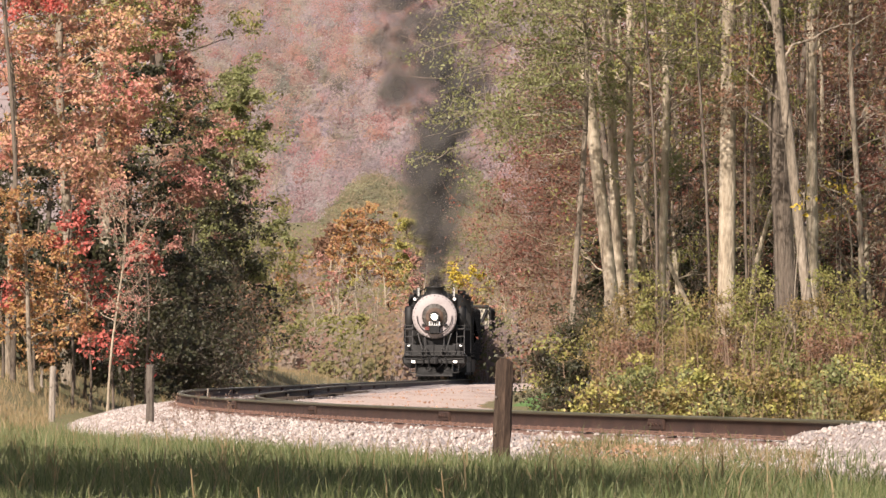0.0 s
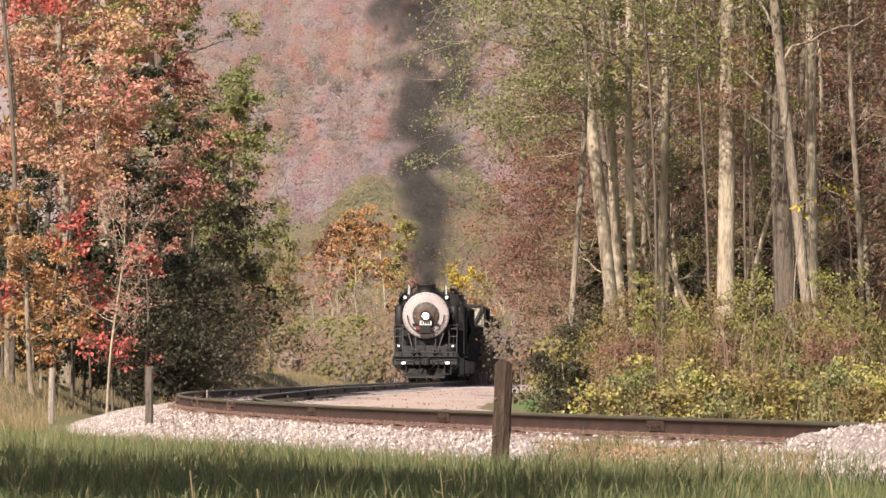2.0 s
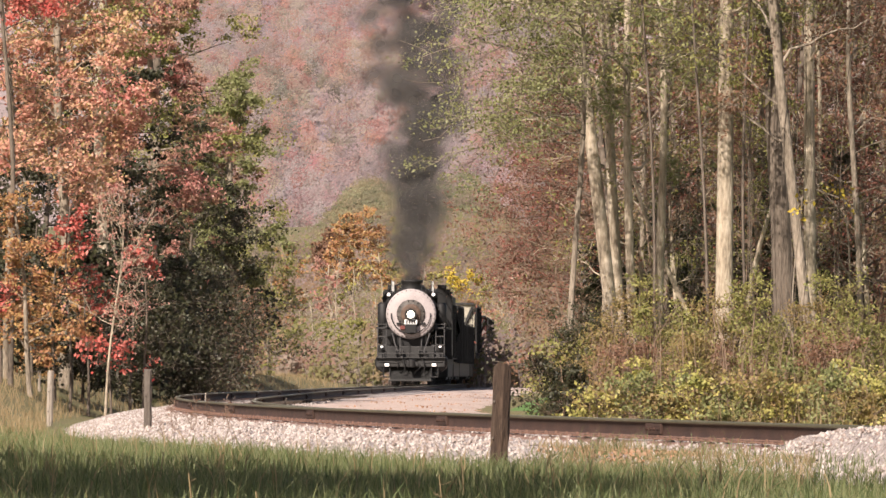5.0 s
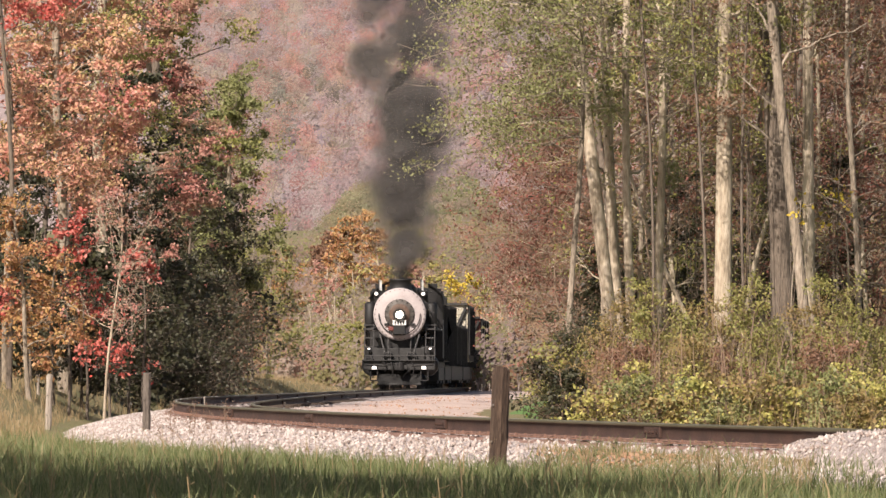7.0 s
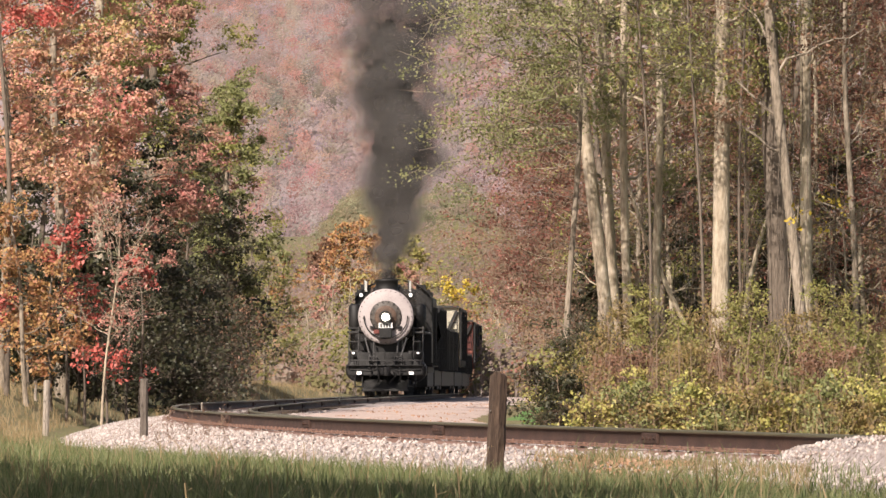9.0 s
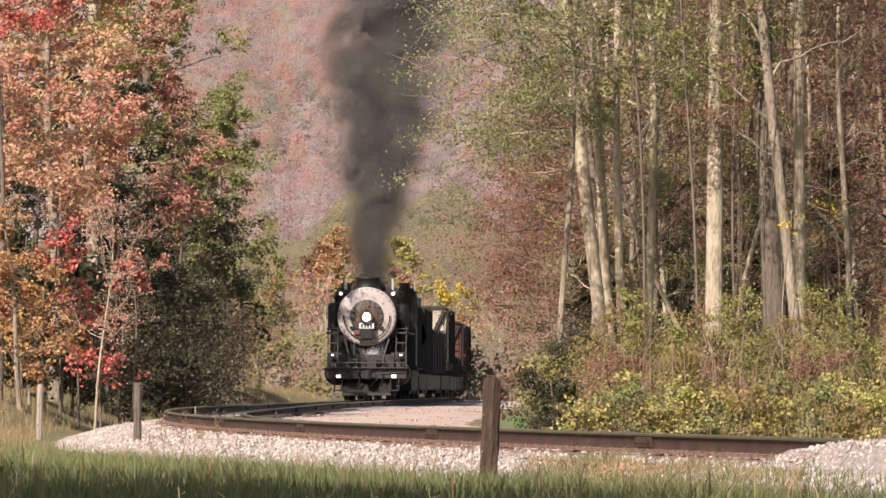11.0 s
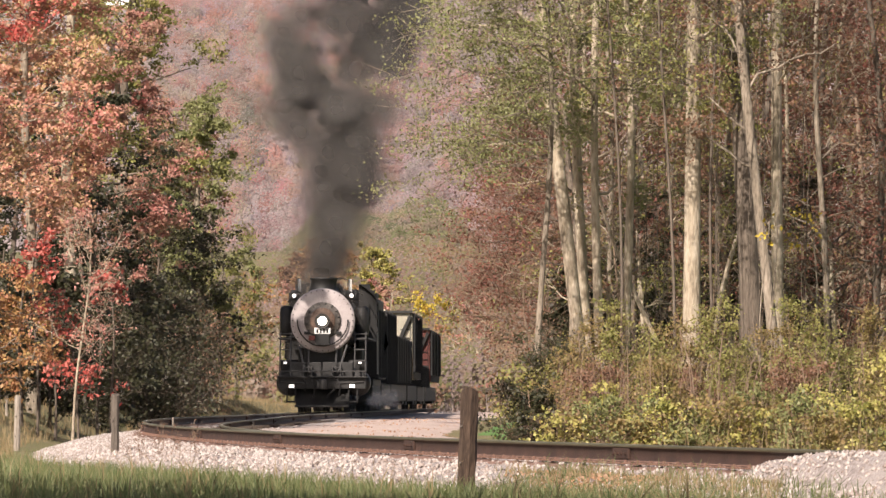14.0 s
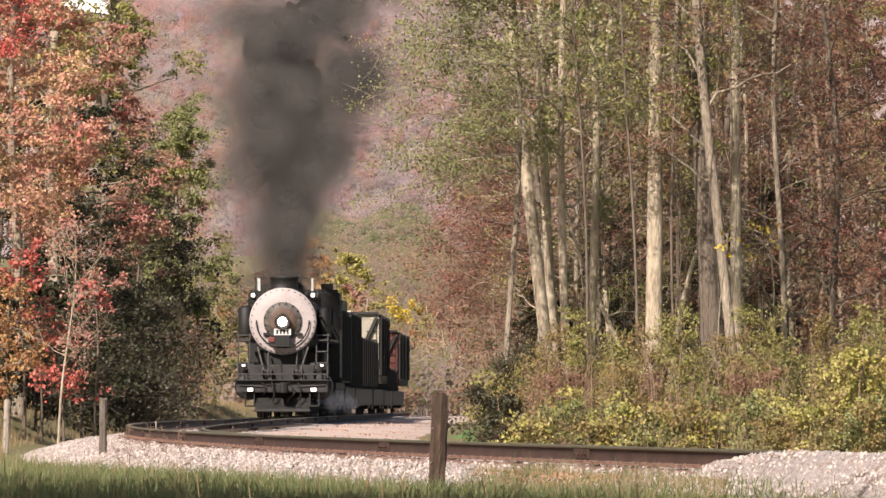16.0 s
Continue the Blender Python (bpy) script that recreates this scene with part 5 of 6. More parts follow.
    lathe(bm, [(0.12, 1.0), (0.2, 1.05), (0.24, 1.25), (0.14, 1.4), (0.02, 1.43)], (0, 2.0, ZC), "Z", 16)
    part("bell", bm, M_BRASS, loco, "tarnished brass bell", True)
    for sx in (-1, 1):
        bm = bmesh.new()
        rod(bm, (sx * 0.86, 0.25, ZC + 0.86), (sx * 0.86, 0.25, ZC + 1.42), 0.014, 6)
        pole = part("flag_staff", bm, M_GREY, loco)
        bm = bmesh.new()
        v = []
        for i in range(5):
            t = i / 4
            v.append([bm.verts.new((sx * 0.86 - sx * 0.02 + sx * 0.12 * t * (1 if sx > 0 else -0.95), 0.25 + 0.05 * math.sin(5 * t), ZC + z - 0.05 * t)) for z in (1.0, 1.2, 1.41)])
        for p, q in zip(v, v[1:]):
            for k in (0, 1):
                bm.faces.new((p[k], q[k], q[k + 1], p[k + 1]))
        bmesh.ops.solidify(bm, geom=bm.faces[:], thickness=0.015)
        part("flag", bm, M_WHITE, pole, "white cloth flag")
        bm = bmesh.new()
        lathe(bm, [(0.06, 0.0), (0.10, 0.03), (0.10, 0.2), (0.06, 0.25)], (sx * 0.95, 0.2, ZC + 0.70), "Z", 14)
        rod(bm, (sx * 0.8, 0.25, ZC + 0.65), (sx * 0.98, 0.2, ZC + 0.72), 0.03, 6)
        cl = part("class_lamp", bm, M_BLACK, loco)
        bm = bmesh.new()
        lathe(bm, [(0.07, 0.0), (0.06, -0.03), (0.02, -0.04)], (sx * 0.95, 0.105, ZC + 0.83), "Y", 12)
        part("lens", bm, M_MARKER, cl, "pale lamp lens")
    # running boards and steps at the front
    for sx in (-1, 1):
        bm = bmesh.new()
        box(bm, min(sx * 1.02, sx * 1.5), max(sx * 1.02, sx * 1.5), 0.5, 9.0, 2.42, 2.49, 0.01)
        part("running_board", bm, M_BLACK, loco)
        bm = bmesh.new()
        for x in (1.06, 1.42):
            rod(bm, (sx * x, -0.25, 1.22), (sx * x, 0.5, 2.66), 0.025, 6)
        for k in range(4):
            t = 0.1 + k * 0.25
            box(bm, min(sx * 1.05, sx * 1.43), max(sx * 1.05, sx * 1.43), -0.32 + 0.75 * t, -0.12 + 0.75 * t, 1.22 + 1.44 * t - 0.02, 1.22 + 1.44 * t + 0.02)
        rod(bm, (sx * 1.0, 0.45, 2.6), (sx * 1.48, 0.45, 2.6), 0.025, 6)
        part("front_stairs", bm, M_RAILING, loco, "grey front stairs")
        bm = bmesh.new()
        rod(bm, (sx * 0.80, -0.02, 2.22), (sx * 0.55, -0.55, 1.36), 0.035, 8)
        rod(bm, (sx * 0.46, 0.0, 2.05), (sx * 0.44, -0.55, 1.36), 0.03, 8)
        part("smokebox_brace", bm, M_RAILING, loco, "slanting grey brace")
        bm = bmesh.new()
        lathe(bm, [(0.34, 0.35), (0.42, 0.40), (0.44, 0.5), (0.44, 1.5), (0.36, 1.6)], (sx * 1.12, 0, 0.98), "Y", 24)
        box(bm, sx * 1.12 - 0.3, sx * 1.12 + 0.3, 0.45, 1.5, 1.3, 1.75, 0.08)
        part("cylinder", bm, M_BLACK, loco, "black steam cylinder", True)
        bm = bmesh.new()
        rod(bm, (sx * 1.06, 1.0, ZC + 0.98), (sx * 1.06, 9.0, ZC + 0.98), 0.02, 6)
        rod(bm, (sx * 1.12, 2.0, ZC + 0.2), (sx * 1.12, 9.0, ZC + 0.2), 0.03, 6)
        part("handrail", bm, M_GREY, loco)
        bm = bmesh.new()
        lathe(bm, [(0.22, 0), (0.24, 0.05), (0.24, 0.9), (0.15, 1.0)], (sx * 1.22, 2.6 if sx > 0 else 1.0, 2.55), "Z", 16)
        lathe(bm, [(0.2, 0), (0.2, 0.5), (0.1, 0.6)], (sx * 1.22, 3.3 if sx > 0 else 1.7, 2.55), "Z", 16)
        part("air_pump", bm, M_BLACK, loco, "black air pump", True)
    bm = bmesh.new()
    box(bm, -0.62, 0.62, 0.2, 1.9, 1.2, 2.3, 0.12)
    part("saddle", bm, M_BLACK, loco, "black cylinder saddle")
    bm = bmesh.new()
    for i in range(4):
        x = -1.02 + 0.52 * i
        box(bm, x, x + 0.46, -0.45 + 0.03 * (i % 2), -0.36, 1.18, 1.66, 0.015)
    part("deck_plate", bm, M_GREY, loco, "dusty grey deck plates")
    bm = bmesh.new()
    box(bm, -1.45, 1.45, -0.75, -0.35, 0.78, 1.16, 0.025)
    box(bm, -1.5, 1.5, -0.9, 0.4, 1.15, 1.19, 0.01)
    beam = part("pilot_beam", bm, M_GREY, loco, "dusty grey front beam")
    bm = bmesh.new()
    rod(bm, (0, -0.75, 0), (0, -0.775, 0), 0.022, 6)
    repeat_part("beam_bolt", bm, M_GREY, beam, [pose(-1.3 + 0.325 * i, 0, z) for i in range(9) for z in (0.85, 1.08)])
    for sx in (-1, 1):
        bm = bmesh.new()
        box(bm, sx * 1.0 - 0.12, sx * 1.0 + 0.12, -0.80, -0.75, 0.80, 0.94, 0.02)
        ditch = part("ditch_lamp", bm, M_BLACK, beam)
        bm = bmesh.new()
        box(bm, sx * 1.0 - 0.09, sx * 1.0 + 0.09, -0.812, -0.798, 0.815, 0.925, 0.005)
        part("lens", bm, M_MARKER, ditch, "bright lamp lens")
        bm = bmesh.new()
        box(bm, sx * 1.02 - 0.16, sx * 1.02 + 0.16, -0.70, -0.4, 0.33, 0.38, 0.01)
        box(bm, sx * 1.02 - 0.16, sx * 1.02 - 0.12, -0.70, -0.4, 0.34, 0.8)
        box(bm, sx * 1.02 + 0.12, sx * 1.02 + 0.16, -0.70, -0.4, 0.34, 0.8)
        part("foot_step", bm, M_BLACK, loco, "black footstep")
        bm = bmesh.new()
        box(bm, sx * 1.24 - 0.11, sx * 1.24 + 0.11, -0.16, -0.05, 1.57, 1.72, 0.02)
        box(bm, sx * 1.24 - 0.02, sx * 1.24 + 0.02, -0.10, 0.3, 1.62, 1.66)
        side_lamp = part("step_lamp", bm, M_BLACK, loco)
        bm = bmesh.new()
        box(bm, sx * 1.24 - 0.05, sx * 1.24 + 0.05, -0.172, -0.158, 1.61, 1.675, 0.005)
        part("lens", bm, M_MARKER, side_lamp, "pale lamp lens")
    bm = bmesh.new()
    rod(bm, (-1.38, -0.8, 1.36), (1.38, -0.8, 1.36), 0.024, 6)
    for x in (-1.36, -0.7, 0, 0.7, 1.36):
        rod(bm, (x, -0.8, 1.16), (x, -0.8, 1.36), 0.018, 6)
    part("beam_handrail", bm, M_RAILING, loco, "thin pale handrail")
    bm = bmesh.new()
    box(bm, -0.13, 0.13, -1.15, -0.7, 0.78, 1.05, 0.04)
    lathe(bm, [(0.13, 0.76), (0.15, 0.8), (0.15, 1.05), (0.1, 1.1)], (0.06, -1.15, 0), "Z", 12)
    box(bm, -0.16, -0.02, -1.28, -1.0, 0.78, 1.06, 0.03)
    rod(bm, (-0.6, -0.8, 1.02), (0.25, -0.85, 1.1), 0.016, 6)
    pts = [(0.3 + 0.12 * math.sin(k), -0.85, 0.95 - 0.09 * k) for k in range(6)]
    sweep(bm, pts, 0.03, 6)
    part("coupler", bm, M_BLACK, loco, "black knuckle coupler with hose")
    for x, z0, z1, r_ in ((-0.34, 1.14, 0.5, 0.03), (0.5, 1.12, 0.55, 0.026), (-0.62, 1.1, 0.72, 0.022)):
        bm = bmesh.new()
        sweep(bm, [(x + 0.10 * math.sin(2.6 * k / 7), -0.80 - 0.10 * math.sin(math.pi * k / 7), z0 + (z1 - z0) * k / 7) for k in range(8)], r_, 7)
        box(bm, x - 0.05, x + 0.05, -0.82, -0.72, z0 - 0.05, z0 + 0.05, 0.01)
        part("brake_hose", bm, M_BLACK, loco, "black rubber brake hose")
    for sx in (-1, 1):
        bm = bmesh.new()
        for x in (0.35, 0.62):
            box(bm, sx * x - 0.02, sx * x + 0.02, -0.72, -0.40, 1.16, 1.52, 0.008)
        rod(bm, (sx * 0.35, -0.66, 1.48), (sx * 0.62, -0.66, 1.48), 0.02, 6)
        rod(bm, (sx * 0.48, -0.78, 0.96), (sx * 1.36, -0.80, 1.02), 0.02, 6)
        part("cut_lever", bm, M_RAILING, loco, "thin grey lever and brackets")
    bm = bmesh.new()
    v = [bm.verts.new(p) for p in ((-0.95, -0.42, 0.78), (0.95, -0.42, 0.78), (0.85, -0.78, 0.24), (-0.85, -0.78, 0.24))]
    bm.faces.new(v)
    bmesh.ops.solidify(bm, geom=bm.faces[:], thickness=0.05)
    box(bm, -0.9, 0.9, -0.86, -0.74, 0.17, 0.25, 0.02)
    part("pilot", bm, M_GREY, loco, "dusty dark pilot plate")
    # cab
    cab = None
    for sx in (-1, 1):
        bm = bmesh.new()
        box(bm, min(sx * 1.46, sx * 1.52), max(sx * 1.46, sx * 1.52), 9.4, 11.6, 1.3, 2.75)
        box(bm, min(sx * 1.46, sx * 1.52), max(sx * 1.46, sx * 1.52), 9.4, 9.8, 2.75, 3.75)
        box(bm, min(sx * 1.46, sx * 1.52), max(sx * 1.46, sx * 1.52), 11.1, 11.6, 2.75, 3.75)
        box(bm, min(sx * 1.46, sx * 1.52), max(sx * 1.46, sx * 1.52), 9.4, 11.6, 3.75, 4.1)
        box(bm, min(sx * 0.9, sx * 1.46), max(sx * 0.9, sx * 1.46), 9.4, 9.46, 1.3, 3.0)
        box(bm, min(sx * 1.3, sx * 1.46), max(sx * 1.3, sx * 1.46), 9.4, 9.46, 3.0, 4.2)
        box(bm, min(sx * 0.9, sx * 1.3), max(sx * 0.9, sx * 1.3), 9.4, 9.46, 3.6, 4.4)
        cab = part("cab_side", bm, M_BLACK, loco, "black steel cab side")
    bm = bmesh.new()
    prof = []
    for i in range(13):
        a = math.radians(-62 + 124 * i / 12)
        prof.append((1.78 * math.sin(a), 3.02 + 1.62 * math.cos(a)))
    rows = [[bm.verts.new((x, y, z)) for x, z in prof] for y in (9.15, 12.3)]
    for i in range(12):
        bm.faces.new((rows[0][i], rows[0][i + 1], rows[1][i + 1], rows[1][i]))
    bmesh.ops.solidify(bm, geom=bm.faces[:], thickness=0.05)
    part("cab_roof", bm, M_BLACK, cab, "curved black roof")
    bm = bmesh.new()
    box(bm, -0.55, 0.55, -0.3, 11.8, 0.85, 1.25, 0.02)
    box(bm, -1.1, 1.1, 7.2, 11.8, 1.25, 2.2, 0.1)
    part("main_frame", bm, M_BLACK, loco)
    add_wheels(loco, (2.9, 4.5, 6.1, 7.7), 0.66, 14)
    add_wheels(loco, (0.35,), 0.40, 10)
    for sx in (-1, 1):
        bm = bmesh.new()
        box(bm, sx * 0.93 - 0.04, sx * 0.93 + 0.04, 2.9, 7.7, 0.45, 0.57, 0.02)
        part("side_rod", bm, M_GREY, loco)
    return loco


def tender(d):
    ob = thing("tender", "black riveted coal tender behind the locomotive", "tender", m=on_line(d))
    bm = bmesh.new()
    box(bm, -1.5, 1.5, 0.2, 9.6, 1.15, 3.55, 0.06)
    box(bm, -1.5, 1.5, 0.2, 6.0, 3.55, 3.95, 0.05)
    part("tank", bm, M_BLACK, ob, "black tank")
    bm = bmesh.new()
    box(bm, -0.03, 0.03, 0, 0.1, 1.2, 3.55)
    repeat_part("tank_rib", bm, M_BLACK, ob, [pose(1.52 * sx, 0.4 + i * 1.1, 0) for i in range(9) for sx in (-1, 1)])
    bm = bmesh.new()
    rng = random.Random(4)
    for i in range(120):
        x, y = rng.uniform(-1.2, 1.2), rng.uniform(0.6, 5.6)
        bmesh.ops.create_icosphere(bm, subdivisions=1, radius=rng.uniform(0.12, 0.24), matrix=Matrix.Translation((x, y, 3.9 + 0.25 * (1 - (x / 1.3) ** 2))))
    part("coal", bm, M_BLACK, ob, "heaped coal")
    bm = bmesh.new()
    box(bm, -1.3, 1.3, 0.0, 9.8, 0.9, 1.16, 0.03)
    # Black blocks and one long box added: the shade below the tank made solid.
    for y in (1.9, 7.6):
        box(bm, -1.2, 1.2, y - 1.4, y + 1.4, 0.22, 0.8, 0.05)
    box(bm, -1.28, 1.28, 0.1, 9.7, 0.34, 0.92, 0.05)
    part("underframe_and_shade_fill", bm, M_BLACK, ob)
    add_wheels(ob, (1.1, 2.7, 6.8, 8.4), 0.42)
    return ob


def flat_wagon(d, h, mat, label, length=12.0):
    """A low gondola."""
    ob = thing("gondola_car", label, "freight car", "cars of the train", m=on_line(d))
    bm = bmesh.new()
    for sx in (-1, 1):
        box(bm, sx * 1.46 - 0.04, sx * 1.46 + 0.04, 0.2, length - 0.2, 1.1, h, 0.01)
        for i in range(9):
            box(bm, sx * 1.5 - 0.05, sx * 1.5 + 0.05, 0.4 + i * (length - 0.9) / 8, 0.5 + i * (length - 0.9) / 8, 1.0, h)
    for y in (0.2, length - 0.28):
        box(bm, -1.46, 1.46, y, y + 0.08, 1.1, h, 0.01)
    box(bm, -1.46, 1.46, 0.2, length - 0.2, 1.05, 1.15)
    part("body", bm, mat, ob)
    bm = bmesh.new()
    box(bm, -0.5, 0.5, 0.0, length, 0.75, 1.05, 0.03)
    # Added black boxes fill the gap under the floor in place of shade.
    for y in (1.8, length - 1.8):
        box(bm, -1.2, 1.2, y - 1.4, y + 1.4, 0.22, 0.8, 0.05)
    box(bm, -1.3, 1.3, 0.1, length - 0.1, 0.36, 1.05, 0.05)
    part("underframe_and_shade_fill", bm, M_BLACK, ob)
    add_wheels(ob, (1.0, 2.6, length - 2.6, length - 1.0), 0.42)
    return ob


def hopper_car(d, mat, h, label, length=14.0):
    """A hopper with sloping ends, open end frames and a ladder."""
    ob = thing("hopper_car", label, "freight car", "cars of the train", m=on_line(d))
    bm = bmesh.new()
    for (y0, z0), (y1, z1) in (((0.25, h), (0.25, h - 1.9)), ((0.25, h - 1.9), (2.6, 1.3)), ((length - 2.6, 1.3), (length - 0.25, h - 0.7)), ((length - 0.25, h - 0.7), (length - 0.25, h))):
        bm.faces.new([bm.verts.new(p) for p in ((-1.5, y0, z0), (1.5, y0, z0), (1.5, y1, z1), (-1.5, y1, z1))])
    bm.faces.new([bm.verts.new(p) for p in ((-1.5, 0.25, h), (1.5, 0.25, h), (1.5, length - 0.25, h), (-1.5, length - 0.25, h))])
    bmesh.ops.solidify(bm, geom=bm.faces[:], thickness=0.05)
    part("body", bm, mat, ob)
    # Black sheets whatever the car's paint: the shaded flank is put into the colour.
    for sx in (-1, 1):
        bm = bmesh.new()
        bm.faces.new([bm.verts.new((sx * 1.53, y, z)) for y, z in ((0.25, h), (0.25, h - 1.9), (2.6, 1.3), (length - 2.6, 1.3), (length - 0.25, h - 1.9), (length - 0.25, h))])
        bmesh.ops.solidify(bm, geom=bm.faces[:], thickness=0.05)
        part("side_sheet", bm, M_BLACK, ob, "side sheet coloured black for shade")
    bm = bmesh.new()
    for sx in (-1, 1):
        rod(bm, (sx * 1.42, 0.3, 1.1), (sx * 1.42, 0.3, h), 0.06, 6)
        rod(bm, (sx * 1.42, 0.16, h - 0.15), (sx * 0.5, 0.16, h - 2.2), 0.09, 6)
    for k in range(7):
        rod(bm, (1.0, 0.2, 1.3 + 0.35 * k), (1.42, 0.2, 1.3 + 0.35 * k), 0.02, 6)
    box(bm, -1.5, 1.5, 0.1, 0.4, h, h + 0.1)
    part("end_frame", bm, M_BLACK if mat is not M_CREAM else M_GREY, ob, "open end frame with ladder")
    bm = bmesh.new()
    box(bm, -0.5, 0.5, 0.0, length, 0.75, 1.1, 0.03)
    # Low black boxes added so that the underside reads as dark as its shade.
    for y in (1.8, length - 1.8):
        box(bm, -1.2, 1.2, y - 1.4, y + 1.4, 0.22, 0.8, 0.05)
    box(bm, -1.3, 1.3, 0.1, length - 0.1, 0.36, 1.05, 0.05)
    for y in (length * 0.35, length * 0.65):
        box(bm, -1.2, 1.2, y - 0.6, y + 0.6, 0.5, 1.3, 0.1)
    part("underframe_and_shade_fill", bm, M_BLACK, ob)
    bm = bmesh.new()
    box(bm, -0.04, 0.04, 0, 0.1, 1.6, h)
    repeat_part("side_post", bm, M_BLACK, ob, [pose(1.58 * sx, y, 0) for y in (0.3, 2.5, 5.0, length / 2, length - 5.0, length - 2.5) for sx in (-1, 1)])
    bm = bmesh.new()
    box(bm, -0.35, 0.35, 0.3, length - 0.3, h + 0.05, h + 0.15)
    part("roof_walk", bm, mat, ob)
    add_wheels(ob, (1.0, 2.6, length - 2.6, length - 1.0), 0.42)
    return ob


TRAIN = [(locomotive(), 0.0)]
for make, gap in ((lambda d: tender(d), 12.6),
                  (lambda d: flat_wagon(d, 3.65, M_BLACK, "black loaded gondola car behind the tender", 12.0), 23.4),
                  (lambda d: flat_wagon(d, 2.9, M_BLACK, "low dark gondola car", 24.0), 36.2),
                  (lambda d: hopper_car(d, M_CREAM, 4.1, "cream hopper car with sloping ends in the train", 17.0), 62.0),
                  (lambda d: flat_wagon(d, 2.0, M_BLACK, "low dark gondola car", 14.0), 80.0),
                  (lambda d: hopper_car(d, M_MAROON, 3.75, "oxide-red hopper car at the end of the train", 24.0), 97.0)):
    TRAIN.append((make(D_START + gap), gap))


# ---- smoke ----
def puff_mesh(name, n, sig, size, seed, mat, tall=1.0, jitter=0.25):
    """A loose cloud of round flecks, densest at the middle and fading smoothly to a clear rim."""
    rng = np.random.default_rng(seed)
    p = rng.normal(size=(n, 3)) * sig * np.array([1, 1, tall])
    c = rng.normal(size=(n, 3)) * jitter + np.array((-0.2, -0.9, 0.35))
    c /= np.linalg.norm(c, axis=1, keepdims=True)
    a = np.cross(c, rng.normal(size=(n, 3)))
    a /= np.linalg.norm(a, axis=1, keepdims=True)
    b = np.cross(c, a)
    k = 14
    ang = np.arange(k) * 2 * np.pi / k
    wave = 1 + 0.13 * np.sin(2 * ang + rng.uniform(0, 6.28, (n, 1))) + 0.08 * np.sin(3 * ang + rng.uniform(0, 6.28, (n, 1)))
    r = (size * rng.uniform(0.75, 1.3, (n, 1)) * wave)[:, :, None]
    flat_ = np.cos(ang)[None, :, None] * a[:, None] + np.sin(ang)[None, :, None] * b[:, None]
    steps = ((0.25, 0.88), (0.5, 0.55), (0.75, 0.2), (1.0, 0.0))
    v = np.concatenate([p[:, None]] + [p[:, None] + r * q * flat_ for q, _ in steps], 1)
    j = np.arange(k)
    faces = [np.stack([0 * j, 1 + j, 1 + (j + 1) % k], -1)]
    for i in range(len(steps) - 1):
        o, q = 1 + i * k, 1 + (i + 1) * k
        faces += [np.stack([o + j, q + j, q + (j + 1) % k], -1), np.stack([o + j, q + (j + 1) % k, o + (j + 1) % k], -1)]
    tri = np.concatenate(faces)
    m = 1 + k * len(steps)
    me = arrays_mesh(name, v.reshape(-1, 3), (np.arange(n)[:, None, None] * m + tri[None]).reshape(-1, 3), mat, True)
    soft = me.attributes.new("soft", "FLOAT", "POINT")
    soft.data.foreach_set("value", np.tile(np.array([1.0] + [w for _, w in steps for _ in range(k)], np.float32), n))
    return me


PUFFS = []


def smoke():
    """Small dense puffs make the jet at the chimney; broad ones, blown up fast, make the spreading head."""
    plume = thing("smoke_plume", "dense dark grey coal smoke rising from the chimney", "smoke", kind="stuff")
    small = [puff_mesh("puff", 1, 0.05, 0.50, 300 + i, M_SMOKE, 1.0) for i in range(4)]
    broad = [puff_mesh("puff", 1, 0.2, 1.02 + 0.035 * i, 320 + i, M_SMOKE, 1.3) for i in range(14)]
    rng = random.Random(21)
    for count, kinds, jet in ((420, small, 0.0), (540, broad, 3.5)):
        for i in range(count):
            te = -4.6 + 20.6 * max(0.0, (i + rng.uniform(-0.3, 0.3)) / count) ** (0.80 if jet else 1)
            size = int(len(kinds) * (te + 4.6) / 20.6) + rng.randint(-2, 1)
            ob = mesh_part("puff", kinds[min(len(kinds) - 1, max(0, size))] if jet else kinds[i % len(kinds)], plume, "", "stuff")
            a = rng.uniform(0, 6.283)
            wide = rng.random() ** 0.5
            grow_ = float(np.interp(te, [-3, 3, 8, 12, 14.5], [0.23, 0.21, 0.23, 0.28, 0.35])) * (1 if jet else 0.65)
            PUFFS.append((ob, te, a, wide * grow_, rng.uniform(0.92, 1.1), rng.uniform(-12, 12), jet))


smoke()
STEAM = []


def steam():
    cloud = thing("steam_wisp", "small white steam wisp beside the cylinders", "steam", kind="stuff")
    kinds = [puff_mesh("wisp", 6, 0.14, 0.34, 350 + i, M_STEAM, 0.8) for i in range(3)]
    rng = random.Random(6)
    for i, te in enumerate((13.7, 13.85, 14.0, 14.15, 14.3, 15.4, 15.6)):
        STEAM.append((mesh_part("wisp", kinds[i % 3], cloud, "", "stuff"), te, rng.uniform(-0.2, 0.2), rng.uniform(0, 0.25)))


steam()


def loco_point(t, x, y, z):
    return on_line(D_START, t) @ Vector((x, y, z))


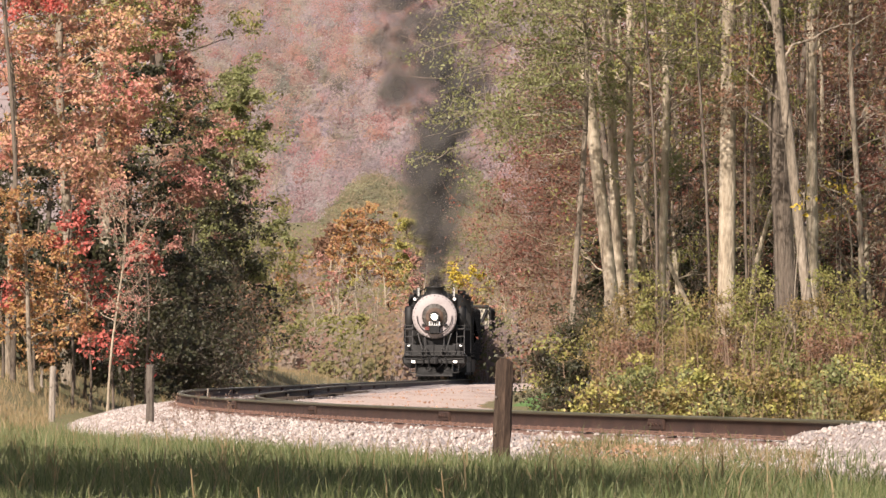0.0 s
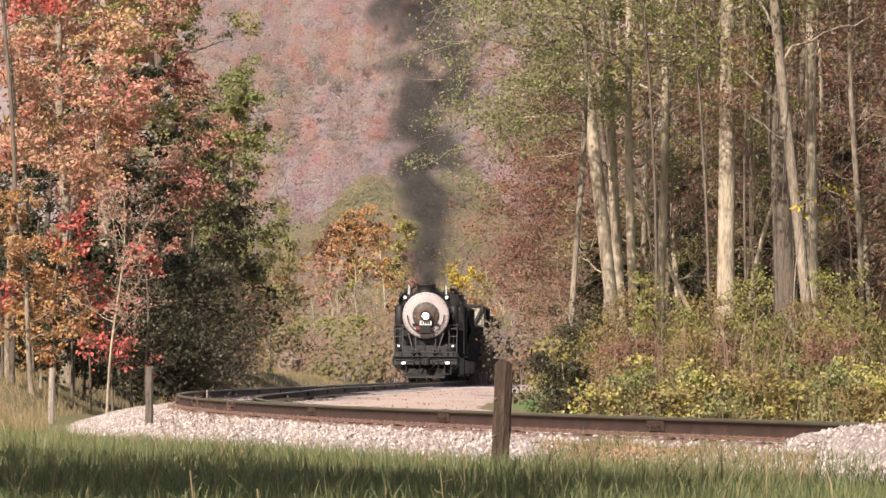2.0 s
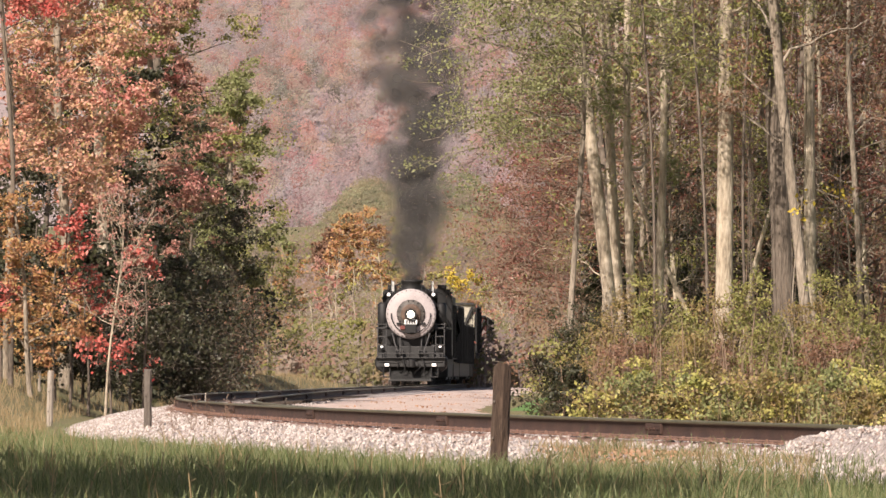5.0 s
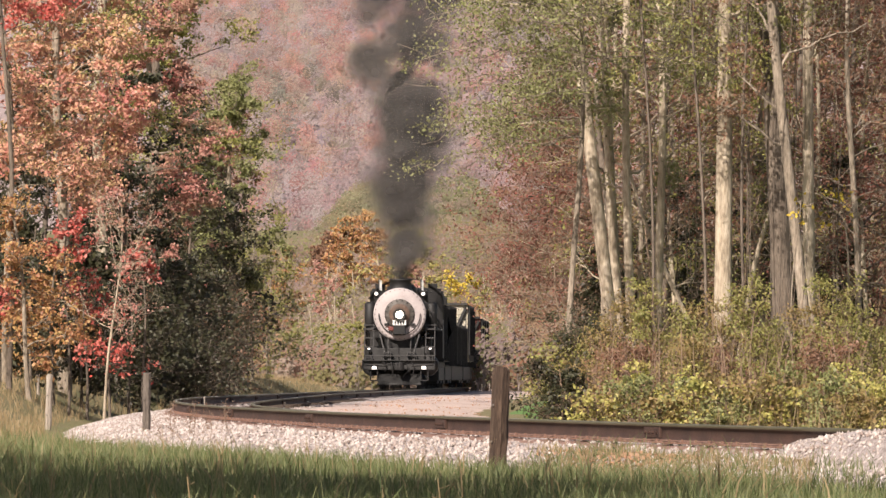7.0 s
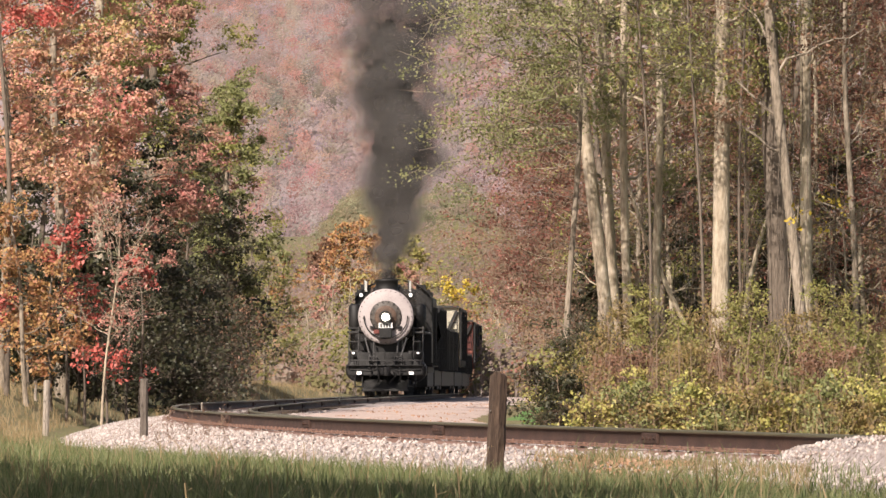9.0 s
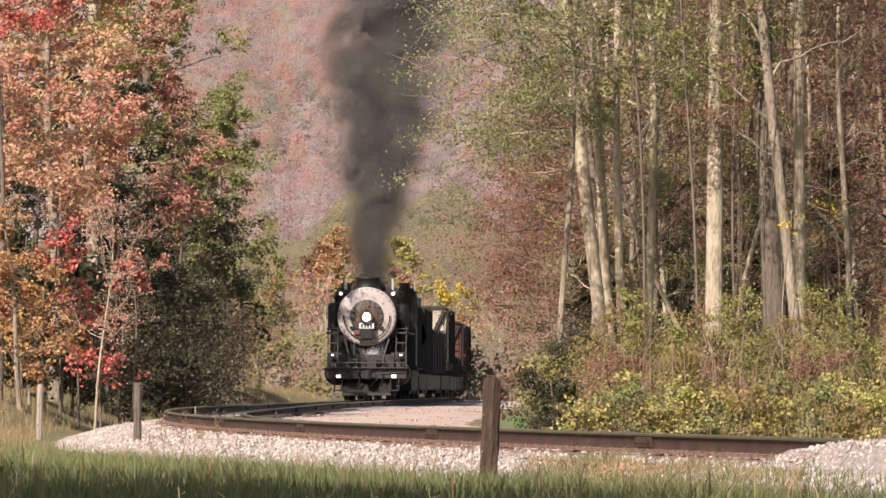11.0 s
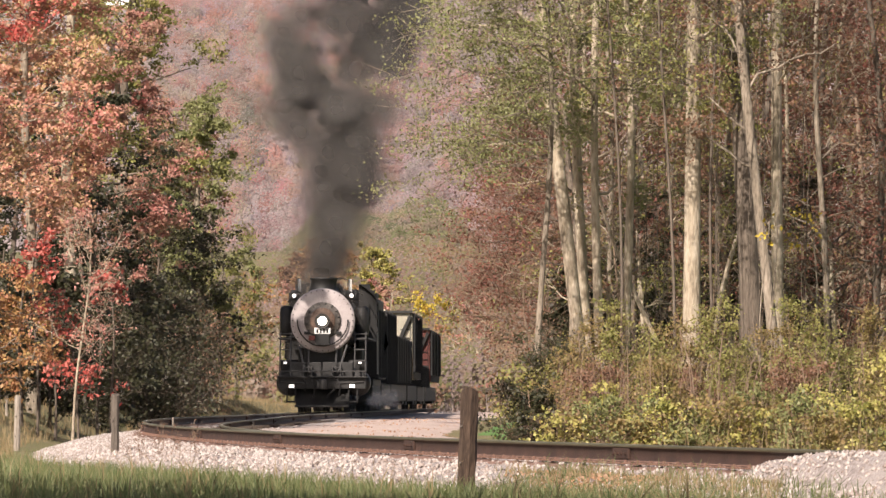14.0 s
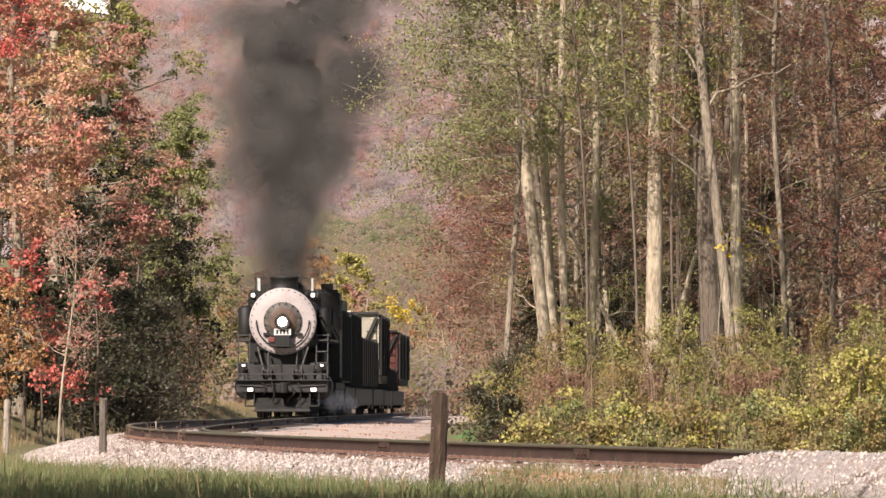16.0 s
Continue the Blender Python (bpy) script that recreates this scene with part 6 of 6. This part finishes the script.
def puff_pose(te, a, spread, fast, spin, jet, t):
    """Inside the tender and the boiler until it leaves the chimney, then up and apart."""
    if t <= te:
        return Matrix.Translation(loco_point(t, 0, 1.05 + 16.5 * min(1, (te - t) / 0.4), 3.04 - 0.7 * min(1, (te - t) / 0.4))) @ pose(0, 0, 0, 0, 0, spin)
    age = t - te
    p = loco_point(te, 0, 1.05, 3.04)
    up = 5.0 * fast * age - 0.10 * age * age + jet * (1 - math.exp(-age / 0.12))
    fwd = 1.4 * (1 - math.exp(-age / 0.5))
    h = max(0.0, up - 1.4)
    out = spread * h
    return Matrix.Translation((p.x + out * math.cos(a) - SLOPE * fwd + float(np.interp(te, [-3, 1, 6, 12], [-0.035, 0.01, 0.03, 0.055])) * h, p.y - fwd + out * math.sin(a), p.z + up)) @ pose(0, 0, 0, 0, 0, spin + spin * min(age, 6) * 0.5)


def motions():
    times = [0, 4, 8, 12, 16]
    for ob, gap in TRAIN:
        walk(ob, [(t, on_line(D_START + gap, t)) for t in times])
    for w, r in WHEELS:
        base = w.matrix_basis.copy()
        n = int(16 * SPEED / r / 1.4) + 1
        walk(w, [(16 * k / n, base @ Matrix.Rotation(16 * SPEED / r * k / n, 4, "X")) for k in range(n + 1)])
    for ob, te, a, b in STEAM:
        rows = [(t, Matrix.Translation(loco_point(t, 0.2, 1.0, 1.75))) for t in (0, 4, 8, 12, te - 0.3, te)]
        for age, x, y, z in ((0.15, 1.7 + a, 2.2, 0.45), (0.45, 2.1 + a, 4.0, 0.25 + b), (0.8, 2.2 + a, 6.2, 0.35 + b), (1.2, 1.2, 9.5, 0.7), (1.5, 0.2, 11.5, 0.8), (2.6, 0.1, 19.0, 0.8)):
            if te + age < 15.95:
                rows.append((te + age, Matrix.Translation(loco_point(te + age, x, y, z))))
        rows.append((16.0, Matrix.Translation(loco_point(16.0, *[q for g, *q in ((0.0, 1.5, 2.0, 0.5), (0.45, 2.1 + a, 4.0, 0.25 + b), (0.8, 1.2, 9.5, 0.7), (1.5, 0.1, 13.0, 0.8)) if te + g <= 16.0][-1]))))
        walk(ob, rows)
    for ob, te, a, spread, fast, spin, jet in PUFFS:
        rows = {0.0, 16.0}
        for early in (0.1, 0.25, 0.4, 0.6, 1.2, 4.0, 8.0, 12.0):
            if te - early > 0:
                rows.add(round(te - early, 2))
        for age in (0.0, 0.06, 0.12, 0.2, 0.3, 0.6, 1.0, 1.6, 2.4, 3.4, 5.0, 8.0, 12.0):
            if 0 < te + age < 16:
                rows.add(round(te + age, 2))
        walk(ob, [(t, puff_pose(te, a, spread, fast, spin, jet, t)) for t in sorted(rows)])


motions()
